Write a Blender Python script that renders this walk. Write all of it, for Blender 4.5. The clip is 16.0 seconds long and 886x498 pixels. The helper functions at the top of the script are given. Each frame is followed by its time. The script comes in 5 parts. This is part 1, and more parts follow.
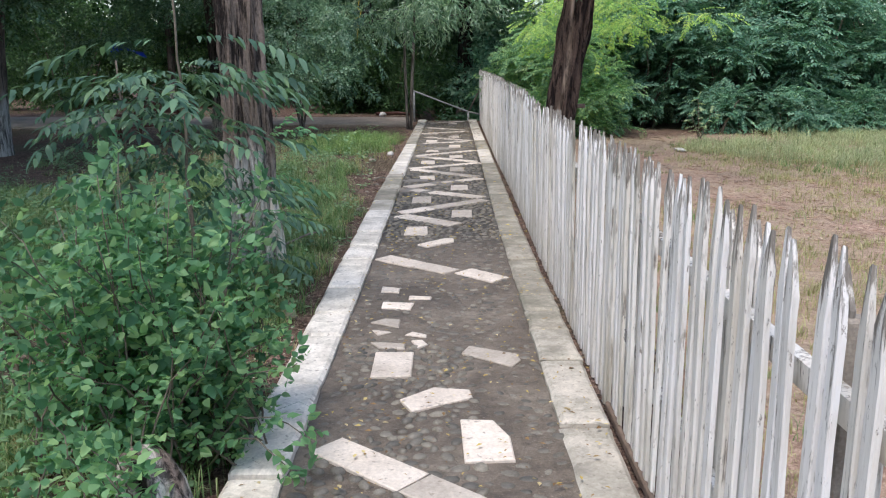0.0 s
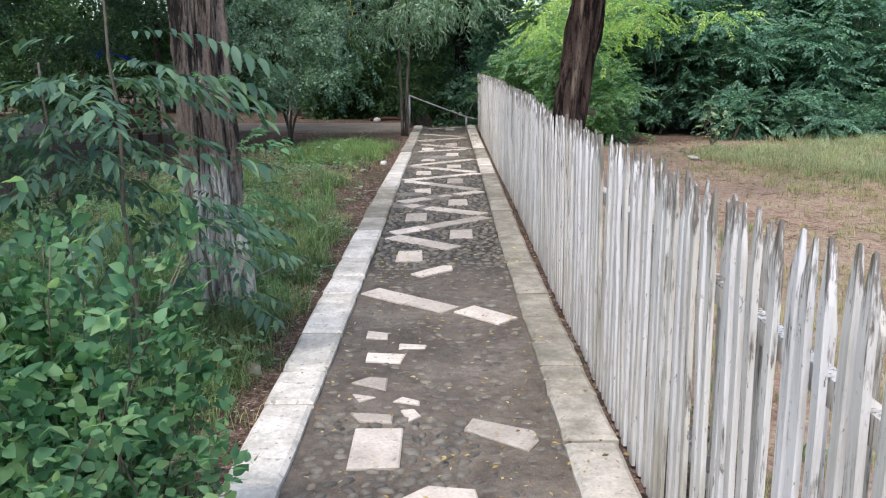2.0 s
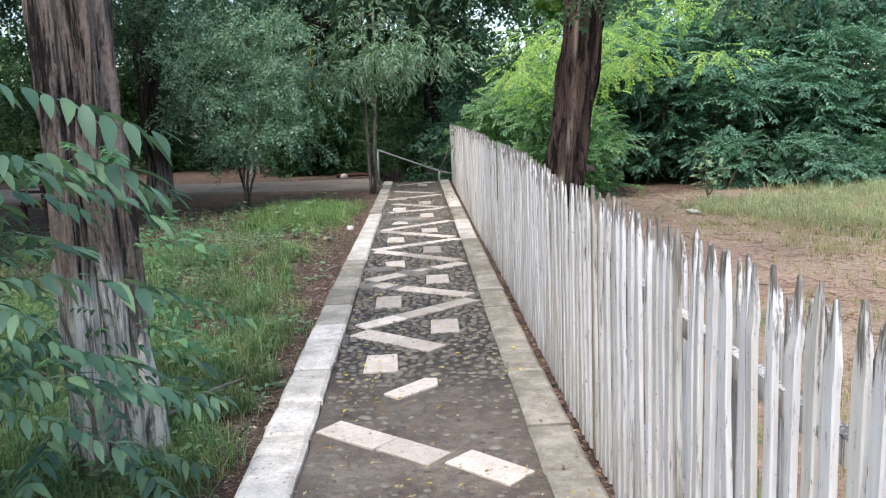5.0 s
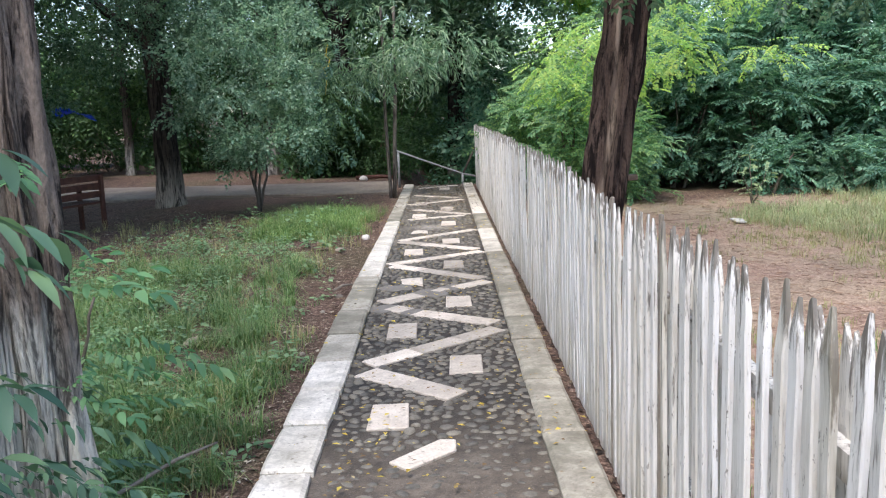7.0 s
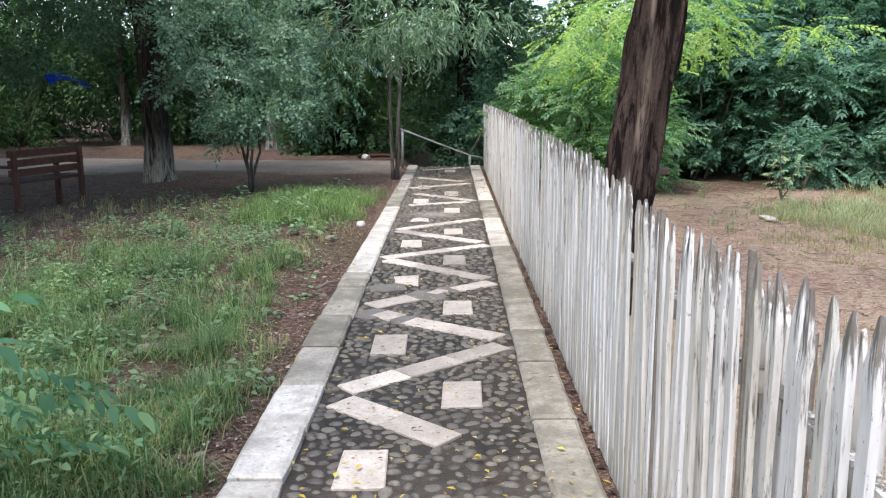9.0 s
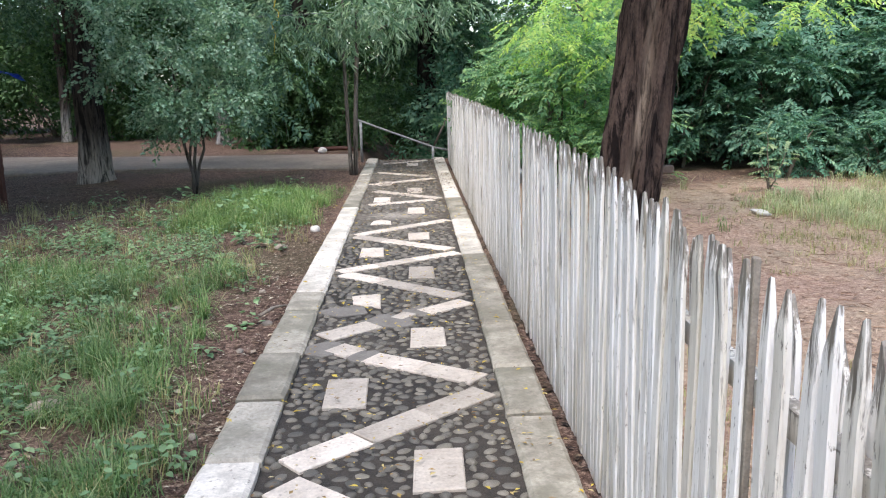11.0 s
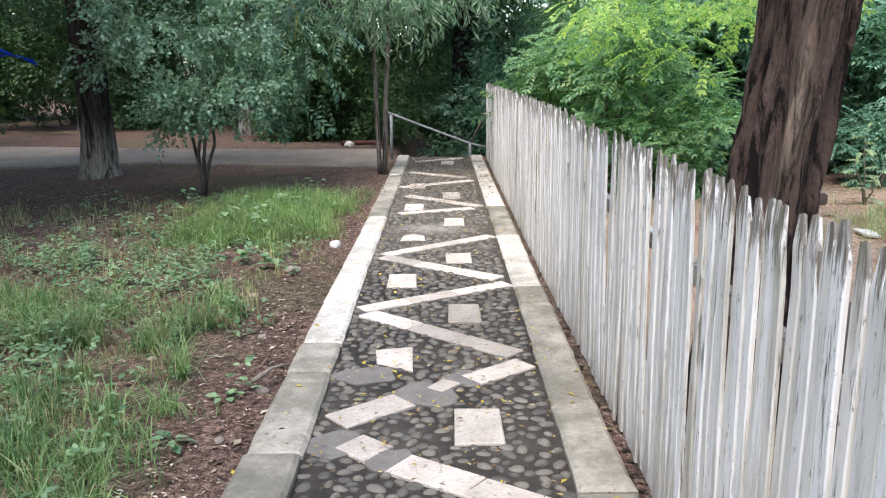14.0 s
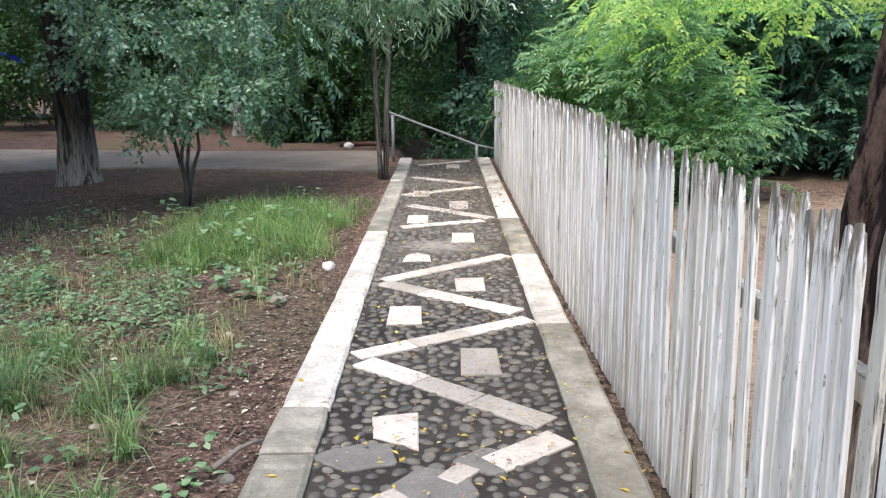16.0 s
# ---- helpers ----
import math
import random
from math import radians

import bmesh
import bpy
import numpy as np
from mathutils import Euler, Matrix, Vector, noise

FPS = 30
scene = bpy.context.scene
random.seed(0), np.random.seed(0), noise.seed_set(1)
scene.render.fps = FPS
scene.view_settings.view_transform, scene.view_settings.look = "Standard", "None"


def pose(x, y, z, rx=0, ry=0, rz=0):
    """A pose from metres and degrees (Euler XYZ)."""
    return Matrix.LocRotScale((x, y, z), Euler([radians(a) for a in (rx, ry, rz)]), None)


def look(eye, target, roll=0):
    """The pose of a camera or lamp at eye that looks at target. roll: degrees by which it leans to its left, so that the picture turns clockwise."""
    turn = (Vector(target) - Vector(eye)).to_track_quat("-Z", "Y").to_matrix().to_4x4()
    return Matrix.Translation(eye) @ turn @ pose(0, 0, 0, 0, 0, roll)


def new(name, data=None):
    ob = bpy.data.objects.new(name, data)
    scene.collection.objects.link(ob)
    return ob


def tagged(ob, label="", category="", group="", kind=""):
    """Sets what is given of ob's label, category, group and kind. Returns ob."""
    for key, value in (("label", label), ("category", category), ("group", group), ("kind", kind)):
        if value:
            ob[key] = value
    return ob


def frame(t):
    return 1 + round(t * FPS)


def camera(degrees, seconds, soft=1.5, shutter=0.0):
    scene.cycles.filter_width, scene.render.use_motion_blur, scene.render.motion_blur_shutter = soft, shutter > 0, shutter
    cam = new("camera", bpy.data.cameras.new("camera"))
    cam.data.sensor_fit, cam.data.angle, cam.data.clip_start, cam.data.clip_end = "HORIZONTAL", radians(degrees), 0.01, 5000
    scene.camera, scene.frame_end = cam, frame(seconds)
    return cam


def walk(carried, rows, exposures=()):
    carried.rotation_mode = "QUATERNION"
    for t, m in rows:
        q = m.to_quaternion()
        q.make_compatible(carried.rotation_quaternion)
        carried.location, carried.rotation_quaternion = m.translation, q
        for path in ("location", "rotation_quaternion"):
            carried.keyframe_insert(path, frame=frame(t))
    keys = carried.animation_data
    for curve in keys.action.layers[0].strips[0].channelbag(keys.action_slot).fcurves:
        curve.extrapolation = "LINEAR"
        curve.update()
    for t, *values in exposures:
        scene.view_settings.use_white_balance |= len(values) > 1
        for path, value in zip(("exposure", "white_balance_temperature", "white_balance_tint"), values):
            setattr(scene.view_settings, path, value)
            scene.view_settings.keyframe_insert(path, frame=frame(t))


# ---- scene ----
cam = camera(55.4, 16.0, soft=1.15)
METRES, EYE, TILT, LEAN, TURN = 7.6, 1.5, 1.85, 0.0, 0.3
ROWS = [
    (0.0, 0.0, 0.0, 0.0, -0.12, -14.62, 0.47),
    (0.5, -0.0059, 0.0349, -0.0014, -2.07, -13.07, 0.64),
    (1.0, -0.0076, 0.0645, -0.0036, -2.64, -15.01, 1.2),
    (1.5, -0.0, 0.096, -0.0045, -1.4, -14.53, 1.32),
    (2.0, 0.0007, 0.1228, -0.0066, -0.34, -14.37, 0.64),
    (2.5, -0.008, 0.1566, -0.0066, -1.95, -12.66, 0.85),
    (3.0, -0.0081, 0.1887, -0.0092, -2.22, -14.01, 1.37),
    (3.5, 0.0013, 0.2236, -0.0096, 0.41, -12.5, 0.74),
    (4.0, 0.0017, 0.2536, -0.0109, -0.1, -12.64, 0.02),
    (4.5, -0.0056, 0.2838, -0.0076, -2.69, -11.65, 1.11),
    (5.0, -0.0026, 0.3133, -0.0094, -2.54, -11.15, 2.06),
    (7.5, 0.0082, 0.4576, -0.0116, -0.14, -11.22, 1.46),
    (8.0, 0.0122, 0.4847, -0.0148, 0.33, -11.73, 0.76),
    (10.5, 0.0121, 0.649, -0.0191, -1.7, -13.25, 0.5),
    (11.0, 0.0111, 0.6779, -0.0212, -2.86, -13.46, 1.08),
    (11.5, 0.0175, 0.7126, -0.0212, -0.41, -12.97, 1.17),
    (12.0, 0.0172, 0.743, -0.0249, 1.93, -13.41, 0.57),
    (12.5, 0.0064, 0.7784, -0.0241, -1.72, -11.79, 0.68),
    (13.0, 0.0001, 0.8037, -0.026, -3.01, -13.26, 0.75),
    (13.5, 0.0021, 0.838, -0.0265, -1.77, -13.92, 1.24),
    (14.0, 0.0024, 0.8644, -0.028, -0.75, -14.11, 0.46),
    (14.5, -0.0067, 0.8997, -0.0281, -2.29, -14.07, -0.09),
    (15.0, -0.0113, 0.9266, -0.03, -4.88, -15.66, 0.32),
    (15.5, -0.0057, 0.96, -0.0301, -2.8, -14.98, 1.14),
    (16.0, -0.0017, 0.986, -0.0319, -0.61, -14.34, 0.63),
]
walk(cam, [(t, pose(0, 0, EYE, TILT, LEAN, TURN) @ pose(METRES * x, METRES * y, METRES * z, 90 + pitch, roll, yaw)) for t, x, y, z, yaw, pitch, roll in ROWS],
     exposures=[(0.0, 0.97), (4.0, 1.16), (8.0, 1.29), (16.0, 1.46)])


# ---- world and light ----
SUN_EL, SUN_AZ = 62.0, 205.0
world = bpy.data.worlds.new("overcast_sky")
scene.world = world
world.use_nodes = True
wn = world.node_tree.nodes
sky = wn.new("ShaderNodeTexSky")
sky.sky_type = "NISHITA"
sky.sun_disc = False
sky.sun_elevation, sky.sun_rotation = radians(SUN_EL), radians(SUN_AZ)
sky.dust_density, sky.air_density, sky.ozone_density = 1.5, 1.0, 1.0
wn["Background"].inputs["Strength"].default_value = 0.14
world.node_tree.links.new(sky.outputs[0], wn["Background"].inputs["Color"])
sun = new("sun", bpy.data.lights.new("sun", "SUN"))
sun.data.energy, sun.data.angle, sun.data.color = 1.5, radians(18), (1.0, 0.945, 0.95)
sun_dir = Vector((math.sin(radians(SUN_AZ)) * math.cos(radians(SUN_EL)), math.cos(radians(SUN_AZ)) * math.cos(radians(SUN_EL)), math.sin(radians(SUN_EL))))
sun.matrix_world = look(sun_dir * 60, (0, 0, 0))


# ---- materials ----
def mat(name, rough=0.8, spec=0.3):
    m = bpy.data.materials.new(name)
    m.use_nodes = True
    b = m.node_tree.nodes["Principled BSDF"]
    b.inputs["Roughness"].default_value = rough
    b.inputs["Specular IOR Level"].default_value = spec
    return m, m.node_tree.nodes, m.node_tree.links, b


def coords(n, l, scale=(1, 1, 1), offset_random=False, kind="Object"):
    tc = n.new("ShaderNodeTexCoord")
    mp = n.new("ShaderNodeMapping")
    mp.inputs["Scale"].default_value = scale
    l.new(tc.outputs[kind], mp.inputs["Vector"])
    if offset_random:
        oi = n.new("ShaderNodeObjectInfo")
        mul = n.new("ShaderNodeMath")
        mul.operation = "MULTIPLY"
        mul.inputs[1].default_value = 37.0
        l.new(oi.outputs["Random"], mul.inputs[0])
        l.new(mul.outputs[0], mp.inputs["Location"])
    return mp.outputs[0]


def noise_tex(n, l, vec, scale, detail=5.0, rough=0.6, dist=0.0):
    t = n.new("ShaderNodeTexNoise")
    t.inputs["Scale"].default_value = scale
    t.inputs["Detail"].default_value = detail
    t.inputs["Roughness"].default_value = rough
    t.inputs["Distortion"].default_value = dist
    l.new(vec, t.inputs["Vector"])
    return t.outputs["Fac"]


def ramp(n, l, fac, stops):
    r = n.new("ShaderNodeValToRGB")
    while len(r.color_ramp.elements) < len(stops):
        r.color_ramp.elements.new(0.5)
    for e, (p, c) in zip(r.color_ramp.elements, stops):
        e.position = p
        e.color = (*c, 1) if len(c) == 3 else c
    l.new(fac, r.inputs[0])
    return r.outputs[0]


def grey(v):
    return (v, v, v)


def mixc(n, l, fac, a, b, mode="MIX"):
    x = n.new("ShaderNodeMix")
    x.data_type, x.blend_type = "RGBA", mode
    for sock, v in ((x.inputs[0], fac), (x.inputs[6], a), (x.inputs[7], b)):
        if isinstance(v, (int, float)):
            sock.default_value = v
        elif isinstance(v, tuple):
            sock.default_value = (*v, 1)
        else:
            l.new(v, sock)
    return x.outputs[2]


def bump(n, l, b, height, strength=0.5, dist=0.01):
    k = n.new("ShaderNodeBump")
    k.inputs["Strength"].default_value = strength
    k.inputs["Distance"].default_value = dist
    l.new(height, k.inputs["Height"])
    l.new(k.outputs[0], b.inputs["Normal"])


def stone_mat(name, light, dark, moss=0.0, pit=0.35, low=0.6):
    m, n, l, b = mat(name, 0.72, 0.35)
    v = coords(n, l, offset_random=True)
    big = noise_tex(n, l, v, 5.0, 5, 0.65)
    fine = noise_tex(n, l, v, 60.0, 4, 0.6)
    pits = noise_tex(n, l, v, 34.0, 3, 0.5)
    c = ramp(n, l, big, [(0.3, dark), (0.62, light)])
    oi = n.new("ShaderNodeObjectInfo")
    tone = ramp(n, l, oi.outputs["Random"], [(0.0, (low, low * 0.985, low * 0.94)), (1.0, (1.15, 1.13, 1.1))])
    c = mixc(n, l, 1.0, c, tone, "MULTIPLY")
    c = mixc(n, l, 1.0, c, ramp(n, l, fine, [(0.3, grey(0.82)), (0.7, grey(1.1))]), "MULTIPLY")
    c = mixc(n, l, ramp(n, l, pits, [(0.62, grey(0.0)), (0.7, grey(0.6))]), c, (0.19, 0.16, 0.125))
    if moss:
        mo = noise_tex(n, l, v, 2.3, 6, 0.7)
        c = mixc(n, l, ramp(n, l, mo, [(0.47, grey(0.0)), (0.62, grey(moss))]), c, (0.145, 0.142, 0.1))
        blot = noise_tex(n, l, v, 7.5, 6, 0.75, 0.4)
        c = mixc(n, l, ramp(n, l, blot, [(0.52, grey(0.0)), (0.6, grey(moss * 0.8))]), c, (0.2, 0.185, 0.145))
    l.new(c, b.inputs["Base Color"])
    bump(n, l, b, mixc(n, l, 0.5, pits, fine), pit, 0.006)
    return m


SLAB = stone_mat("travertine_slab", (0.74, 0.67, 0.59), (0.53, 0.465, 0.4))
KERB = stone_mat("mossy_kerb_stone", (0.44, 0.41, 0.345), (0.2, 0.184, 0.148), moss=0.65, low=0.82)
KERB_PALE = stone_mat("pale_kerb_limestone", (0.8, 0.76, 0.69), (0.52, 0.485, 0.43), moss=0.32, low=0.88)

KERB_MID = stone_mat("stained_kerb_limestone", (0.6, 0.56, 0.49), (0.35, 0.325, 0.28), moss=0.5, low=0.88)


def mortar_mat():
    m, n, l, b = mat("pebble_mortar", 0.62, 0.4)
    v = coords(n, l)
    big = noise_tex(n, l, v, 1.6, 6, 0.7)
    mid = noise_tex(n, l, v, 17.0, 6, 0.75)
    fine = noise_tex(n, l, v, 90.0, 4, 0.7)
    c = ramp(n, l, big, [(0.3, (0.072, 0.056, 0.041)), (0.52, (0.13, 0.106, 0.082)), (0.7, (0.2, 0.173, 0.138))])
    c = mixc(n, l, 1.0, c, ramp(n, l, mid, [(0.32, grey(0.55)), (0.68, grey(1.35))]), "MULTIPLY")
    c = mixc(n, l, ramp(n, l, fine, [(0.58, grey(0)), (0.68, grey(0.7))]), c, (0.27, 0.23, 0.18))
    c = mixc(n, l, ramp(n, l, fine, [(0.34, grey(0.7)), (0.42, grey(0))]), c, (0.045, 0.034, 0.026))
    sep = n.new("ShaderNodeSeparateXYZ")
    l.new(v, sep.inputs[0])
    # mortar tone falls from 1.2 to 0.4 between y = 6.4 and 7.6
    far_tone = n.new("ShaderNodeMapRange")
    far_tone.inputs[1].default_value, far_tone.inputs[2].default_value = 6.4, 7.6
    far_tone.inputs[3].default_value, far_tone.inputs[4].default_value = 1.2, 0.4
    l.new(sep.outputs[1], far_tone.inputs[0])
    c = mixc(n, l, 1.0, c, far_tone.outputs[0], "MULTIPLY")
    # sunlight on the path's end, painted as brighter mortar past y = 12.5
    sunlit_end = n.new("ShaderNodeMapRange")
    sunlit_end.inputs[1].default_value, sunlit_end.inputs[2].default_value = 12.5, 15.0
    sunlit_end.inputs[3].default_value, sunlit_end.inputs[4].default_value = 1.0, 2.1
    l.new(sep.outputs[1], sunlit_end.inputs[0])
    c = mixc(n, l, 1.0, c, sunlit_end.outputs[0], "MULTIPLY")
    # pool of sunlight round y = 14.45, painted into the mortar with a ragged rim
    sun_pool = n.new("ShaderNodeVectorMath")
    sun_pool.operation = "DISTANCE"
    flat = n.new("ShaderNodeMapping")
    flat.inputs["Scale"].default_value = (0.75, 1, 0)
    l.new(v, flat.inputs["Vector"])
    l.new(flat.outputs[0], sun_pool.inputs[0])
    sun_pool.inputs[1].default_value = (-0.05, 14.45, 0)
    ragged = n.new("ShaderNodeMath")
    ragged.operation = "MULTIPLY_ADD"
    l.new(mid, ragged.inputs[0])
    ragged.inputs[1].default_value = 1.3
    l.new(sun_pool.outputs["Value"], ragged.inputs[2])
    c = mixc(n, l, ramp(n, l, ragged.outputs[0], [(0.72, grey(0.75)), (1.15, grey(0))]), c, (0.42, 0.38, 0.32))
    l.new(c, b.inputs["Base Color"])
    l.new(ramp(n, l, big, [(0.35, grey(0.45)), (0.6, grey(0.75))]), b.inputs["Roughness"])
    bump(n, l, b, mixc(n, l, 0.4, mid, fine), 0.8, 0.012)
    return m


MORTAR = mortar_mat()


def plain_noise(name, lo, hi, scale, rough=0.8, bstr=0.4, bdist=0.005, random_tone=False, island=False):
    m, n, l, b = mat(name, rough)
    v = coords(n, l, offset_random=random_tone)
    a = noise_tex(n, l, v, scale, 6, 0.65)
    f = noise_tex(n, l, v, scale * 9, 4, 0.6)
    c = ramp(n, l, a, [(0.3, lo), (0.7, hi)])
    c = mixc(n, l, 1.0, c, ramp(n, l, f, [(0.3, grey(0.78)), (0.7, grey(1.15))]), "MULTIPLY")
    if random_tone or island:
        src = n.new("ShaderNodeNewGeometry").outputs["Random Per Island"] if island else n.new("ShaderNodeObjectInfo").outputs["Random"]
        c = mixc(n, l, 1.0, c, ramp(n, l, src, [(0.0, (0.6, 0.6, 0.6)), (0.5, (0.95, 0.92, 0.88)), (1.0, (1.35, 1.3, 1.2))]), "MULTIPLY")
    l.new(c, b.inputs["Base Color"])
    bump(n, l, b, f, bstr, bdist)
    return m


PEBBLE = plain_noise("river_pebble", (0.11, 0.104, 0.09), (0.215, 0.203, 0.176), 18, 0.55, 0.2, 0.002, random_tone=True)
PEBBLES = plain_noise("river_pebble_bed", (0.11, 0.104, 0.09), (0.215, 0.203, 0.176), 18, 0.55, 0.2, 0.002, island=True)
CEMENT = plain_noise("grey_cement_patch", (0.17, 0.155, 0.135), (0.25, 0.232, 0.205), 9, 0.75)
METAL = plain_noise("galvanised_pipe", (0.17, 0.175, 0.18), (0.3, 0.31, 0.31), 20, 0.5)
DARKMETAL = plain_noise("rusted_dark_pipe", (0.07, 0.06, 0.05), (0.13, 0.1, 0.08), 20, 0.7)
DARKWOOD = plain_noise("dark_stained_timber", (0.05, 0.02, 0.014), (0.11, 0.044, 0.03), 14, 0.6)
ROADM = plain_noise("packed_pale_road", (0.19, 0.155, 0.125), (0.29, 0.245, 0.2), 1.5, 0.9, 0.5, 0.01)
TARP = plain_noise("blue_plastic", (0.01, 0.06, 0.4), (0.02, 0.1, 0.55), 6, 0.4)
ROCK = plain_noise("field_stone", (0.22, 0.19, 0.16), (0.4, 0.36, 0.3), 14, 0.8, random_tone=True)


def fence_mat(name, wear, tint=(0.83, 0.795, 0.75), dirt=0.4):
    m, n, l, b = mat(name, 0.62, 0.35)
    v = coords(n, l, (1, 1, 0.09), True)
    v2 = coords(n, l, (1, 1, 0.16), True)
    grain = noise_tex(n, l, v, 80.0, 5, 0.7)
    flake = noise_tex(n, l, v2, 24.0, 6, 0.7)
    wood = ramp(n, l, grain, [(0.3, (0.13, 0.11, 0.09)), (0.7, (0.32, 0.29, 0.25))])
    paint = mixc(n, l, 1.0, tint, ramp(n, l, grain, [(0.25, (0.84, 0.83, 0.81)), (0.55, grey(1.0))]), "MULTIPLY")
    oi = n.new("ShaderNodeObjectInfo")
    paint = mixc(n, l, 1.0, paint, ramp(n, l, oi.outputs["Random"], [(0.0, (0.76, 0.74, 0.69)), (0.15, (0.88, 0.87, 0.84)), (0.6, (0.97, 0.98, 1.0)), (1.0, grey(1.0))]), "MULTIPLY")
    comb = mixc(n, l, 0.55, flake, grain)
    gen = n.new("ShaderNodeSeparateXYZ")
    l.new(n.new("ShaderNodeTexCoord").outputs["Generated"], gen.inputs[0])
    tip = n.new("ShaderNodeMapRange")
    tip.inputs[1].default_value, tip.inputs[2].default_value, tip.inputs[4].default_value = 0.86, 1.0, 0.15
    l.new(gen.outputs[2], tip.inputs[0])
    worn = n.new("ShaderNodeMath")
    worn.operation = "SUBTRACT"
    l.new(comb, worn.inputs[0])
    l.new(tip.outputs[0], worn.inputs[1])
    c = mixc(n, l, ramp(n, l, worn.outputs[0], [(wear, grey(1)), (wear + 0.07, grey(0))]), paint, wood)
    grime = noise_tex(n, l, coords(n, l, (1, 1, 0.12), True), 14.0, 5, 0.7)
    splash = n.new("ShaderNodeMapRange")
    splash.inputs[1].default_value, splash.inputs[2].default_value, splash.inputs[3].default_value, splash.inputs[4].default_value = 0.0, 0.5, 0.16, 0.0
    l.new(gen.outputs[2], splash.inputs[0])
    soiled = n.new("ShaderNodeMath")
    l.new(grime, soiled.inputs[0])
    l.new(splash.outputs[0], soiled.inputs[1])
    c = mixc(n, l, ramp(n, l, soiled.outputs[0], [(0.5, grey(0)), (0.7, grey(dirt))]), c, (0.31, 0.275, 0.205))
    chip = noise_tex(n, l, coords(n, l, (1, 1, 0.4), True), 55.0, 6, 0.75)
    c = mixc(n, l, ramp(n, l, chip, [(0.61, grey(0)), (0.65, grey(0.95))]), c, wood)
    l.new(c, b.inputs["Base Color"])
    bump(n, l, b, comb, 0.5, 0.004)
    return m


PAINT = fence_mat("flaking_white_paint", 0.365, dirt=0.45)
PAINT_OLD = fence_mat("worn_white_paint", 0.395, (0.8, 0.76, 0.69), 0.75)
PAINT_DULL = fence_mat("weathered_dull_white_paint", 0.375, (0.89, 0.865, 0.835), 0.7)
BAREWOOD = plain_noise("bare_brown_wood", (0.11, 0.075, 0.055), (0.22, 0.16, 0.12), 16, 0.8)
LOGWOOD = plain_noise("weathered_cut_wood", (0.18, 0.15, 0.12), (0.32, 0.28, 0.23), 16, 0.85)


def bark_mat(name, ridge, furrow, pale=None, size=17.0, lo=0.40, hi=0.56):
    m, n, l, b = mat(name, 0.9, 0.15)
    v = coords(n, l, (1, 1, 0.14))
    a = noise_tex(n, l, v, size, 6, 0.72, 0.9)
    f = noise_tex(n, l, coords(n, l, (1, 1, 0.5)), 75.0, 4, 0.65)
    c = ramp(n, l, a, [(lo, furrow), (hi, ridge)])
    c = mixc(n, l, 1.0, c, ramp(n, l, f, [(0.3, grey(0.65)), (0.7, grey(1.25))]), "MULTIPLY")
    if pale:
        at = n.new("ShaderNodeAttribute")
        at.attribute_name = "pale"
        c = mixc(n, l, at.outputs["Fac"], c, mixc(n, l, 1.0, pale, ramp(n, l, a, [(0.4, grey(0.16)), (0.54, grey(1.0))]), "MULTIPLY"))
    l.new(c, b.inputs["Base Color"])
    bump(n, l, b, mixc(n, l, 0.25, a, f), 1.0, 0.035)
    return m


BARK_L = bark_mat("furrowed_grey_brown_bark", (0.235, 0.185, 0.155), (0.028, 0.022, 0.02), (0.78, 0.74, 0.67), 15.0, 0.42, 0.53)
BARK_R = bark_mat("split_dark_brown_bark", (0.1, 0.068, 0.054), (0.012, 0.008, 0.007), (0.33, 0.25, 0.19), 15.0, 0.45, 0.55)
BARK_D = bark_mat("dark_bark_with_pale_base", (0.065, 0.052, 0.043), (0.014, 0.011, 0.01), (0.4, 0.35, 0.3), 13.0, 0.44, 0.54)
BARK_W = bark_mat("faded_whitewashed_bark", (0.15, 0.12, 0.1), (0.04, 0.033, 0.03), (0.42, 0.4, 0.37))
STEM = plain_noise("grey_brown_stem", (0.1, 0.085, 0.06), (0.2, 0.17, 0.13), 20, 0.8)


def leaf_mat(name, cols, trans=0.35, rough=0.5):
    m, n, l, b = mat(name, rough, 0.28)
    g = n.new("ShaderNodeNewGeometry")
    steps = [(i / max(1, len(cols) - 1), c) for i, c in enumerate(cols)]
    c = ramp(n, l, g.outputs["Random Per Island"], steps)
    patch = noise_tex(n, l, coords(n, l), 1.3, 3, 0.6)
    c = mixc(n, l, 1.0, c, ramp(n, l, patch, [(0.3, grey(0.7)), (0.7, (1.2, 1.2, 1.1))]), "MULTIPLY")
    l.new(c, b.inputs["Base Color"])
    tr = n.new("ShaderNodeBsdfTranslucent")
    l.new(mixc(n, l, 1.0, c, (1.3, 1.35, 0.95), "MULTIPLY"), tr.inputs["Color"])
    mx = n.new("ShaderNodeMixShader")
    mx.inputs[0].default_value = trans
    l.new(b.outputs[0], mx.inputs[1])
    l.new(tr.outputs[0], mx.inputs[2])
    l.new(mx.outputs[0], n["Material Output"].inputs["Surface"])
    return m


LEAF_BUSH = leaf_mat("bush_leaf", [(0.08, 0.2, 0.11), (0.13, 0.28, 0.155), (0.2, 0.38, 0.205), (0.33, 0.5, 0.25)], 0.5)
LEAF_BLUE = leaf_mat("dusky_compound_leaf", [(0.055, 0.12, 0.088), (0.09, 0.175, 0.122), (0.135, 0.24, 0.16), (0.21, 0.33, 0.18)], 0.3)
LEAF_DARK = leaf_mat("dark_tree_leaf", [(0.045, 0.1, 0.065), (0.08, 0.16, 0.1), (0.135, 0.235, 0.15), (0.2, 0.31, 0.21)], 0.3)
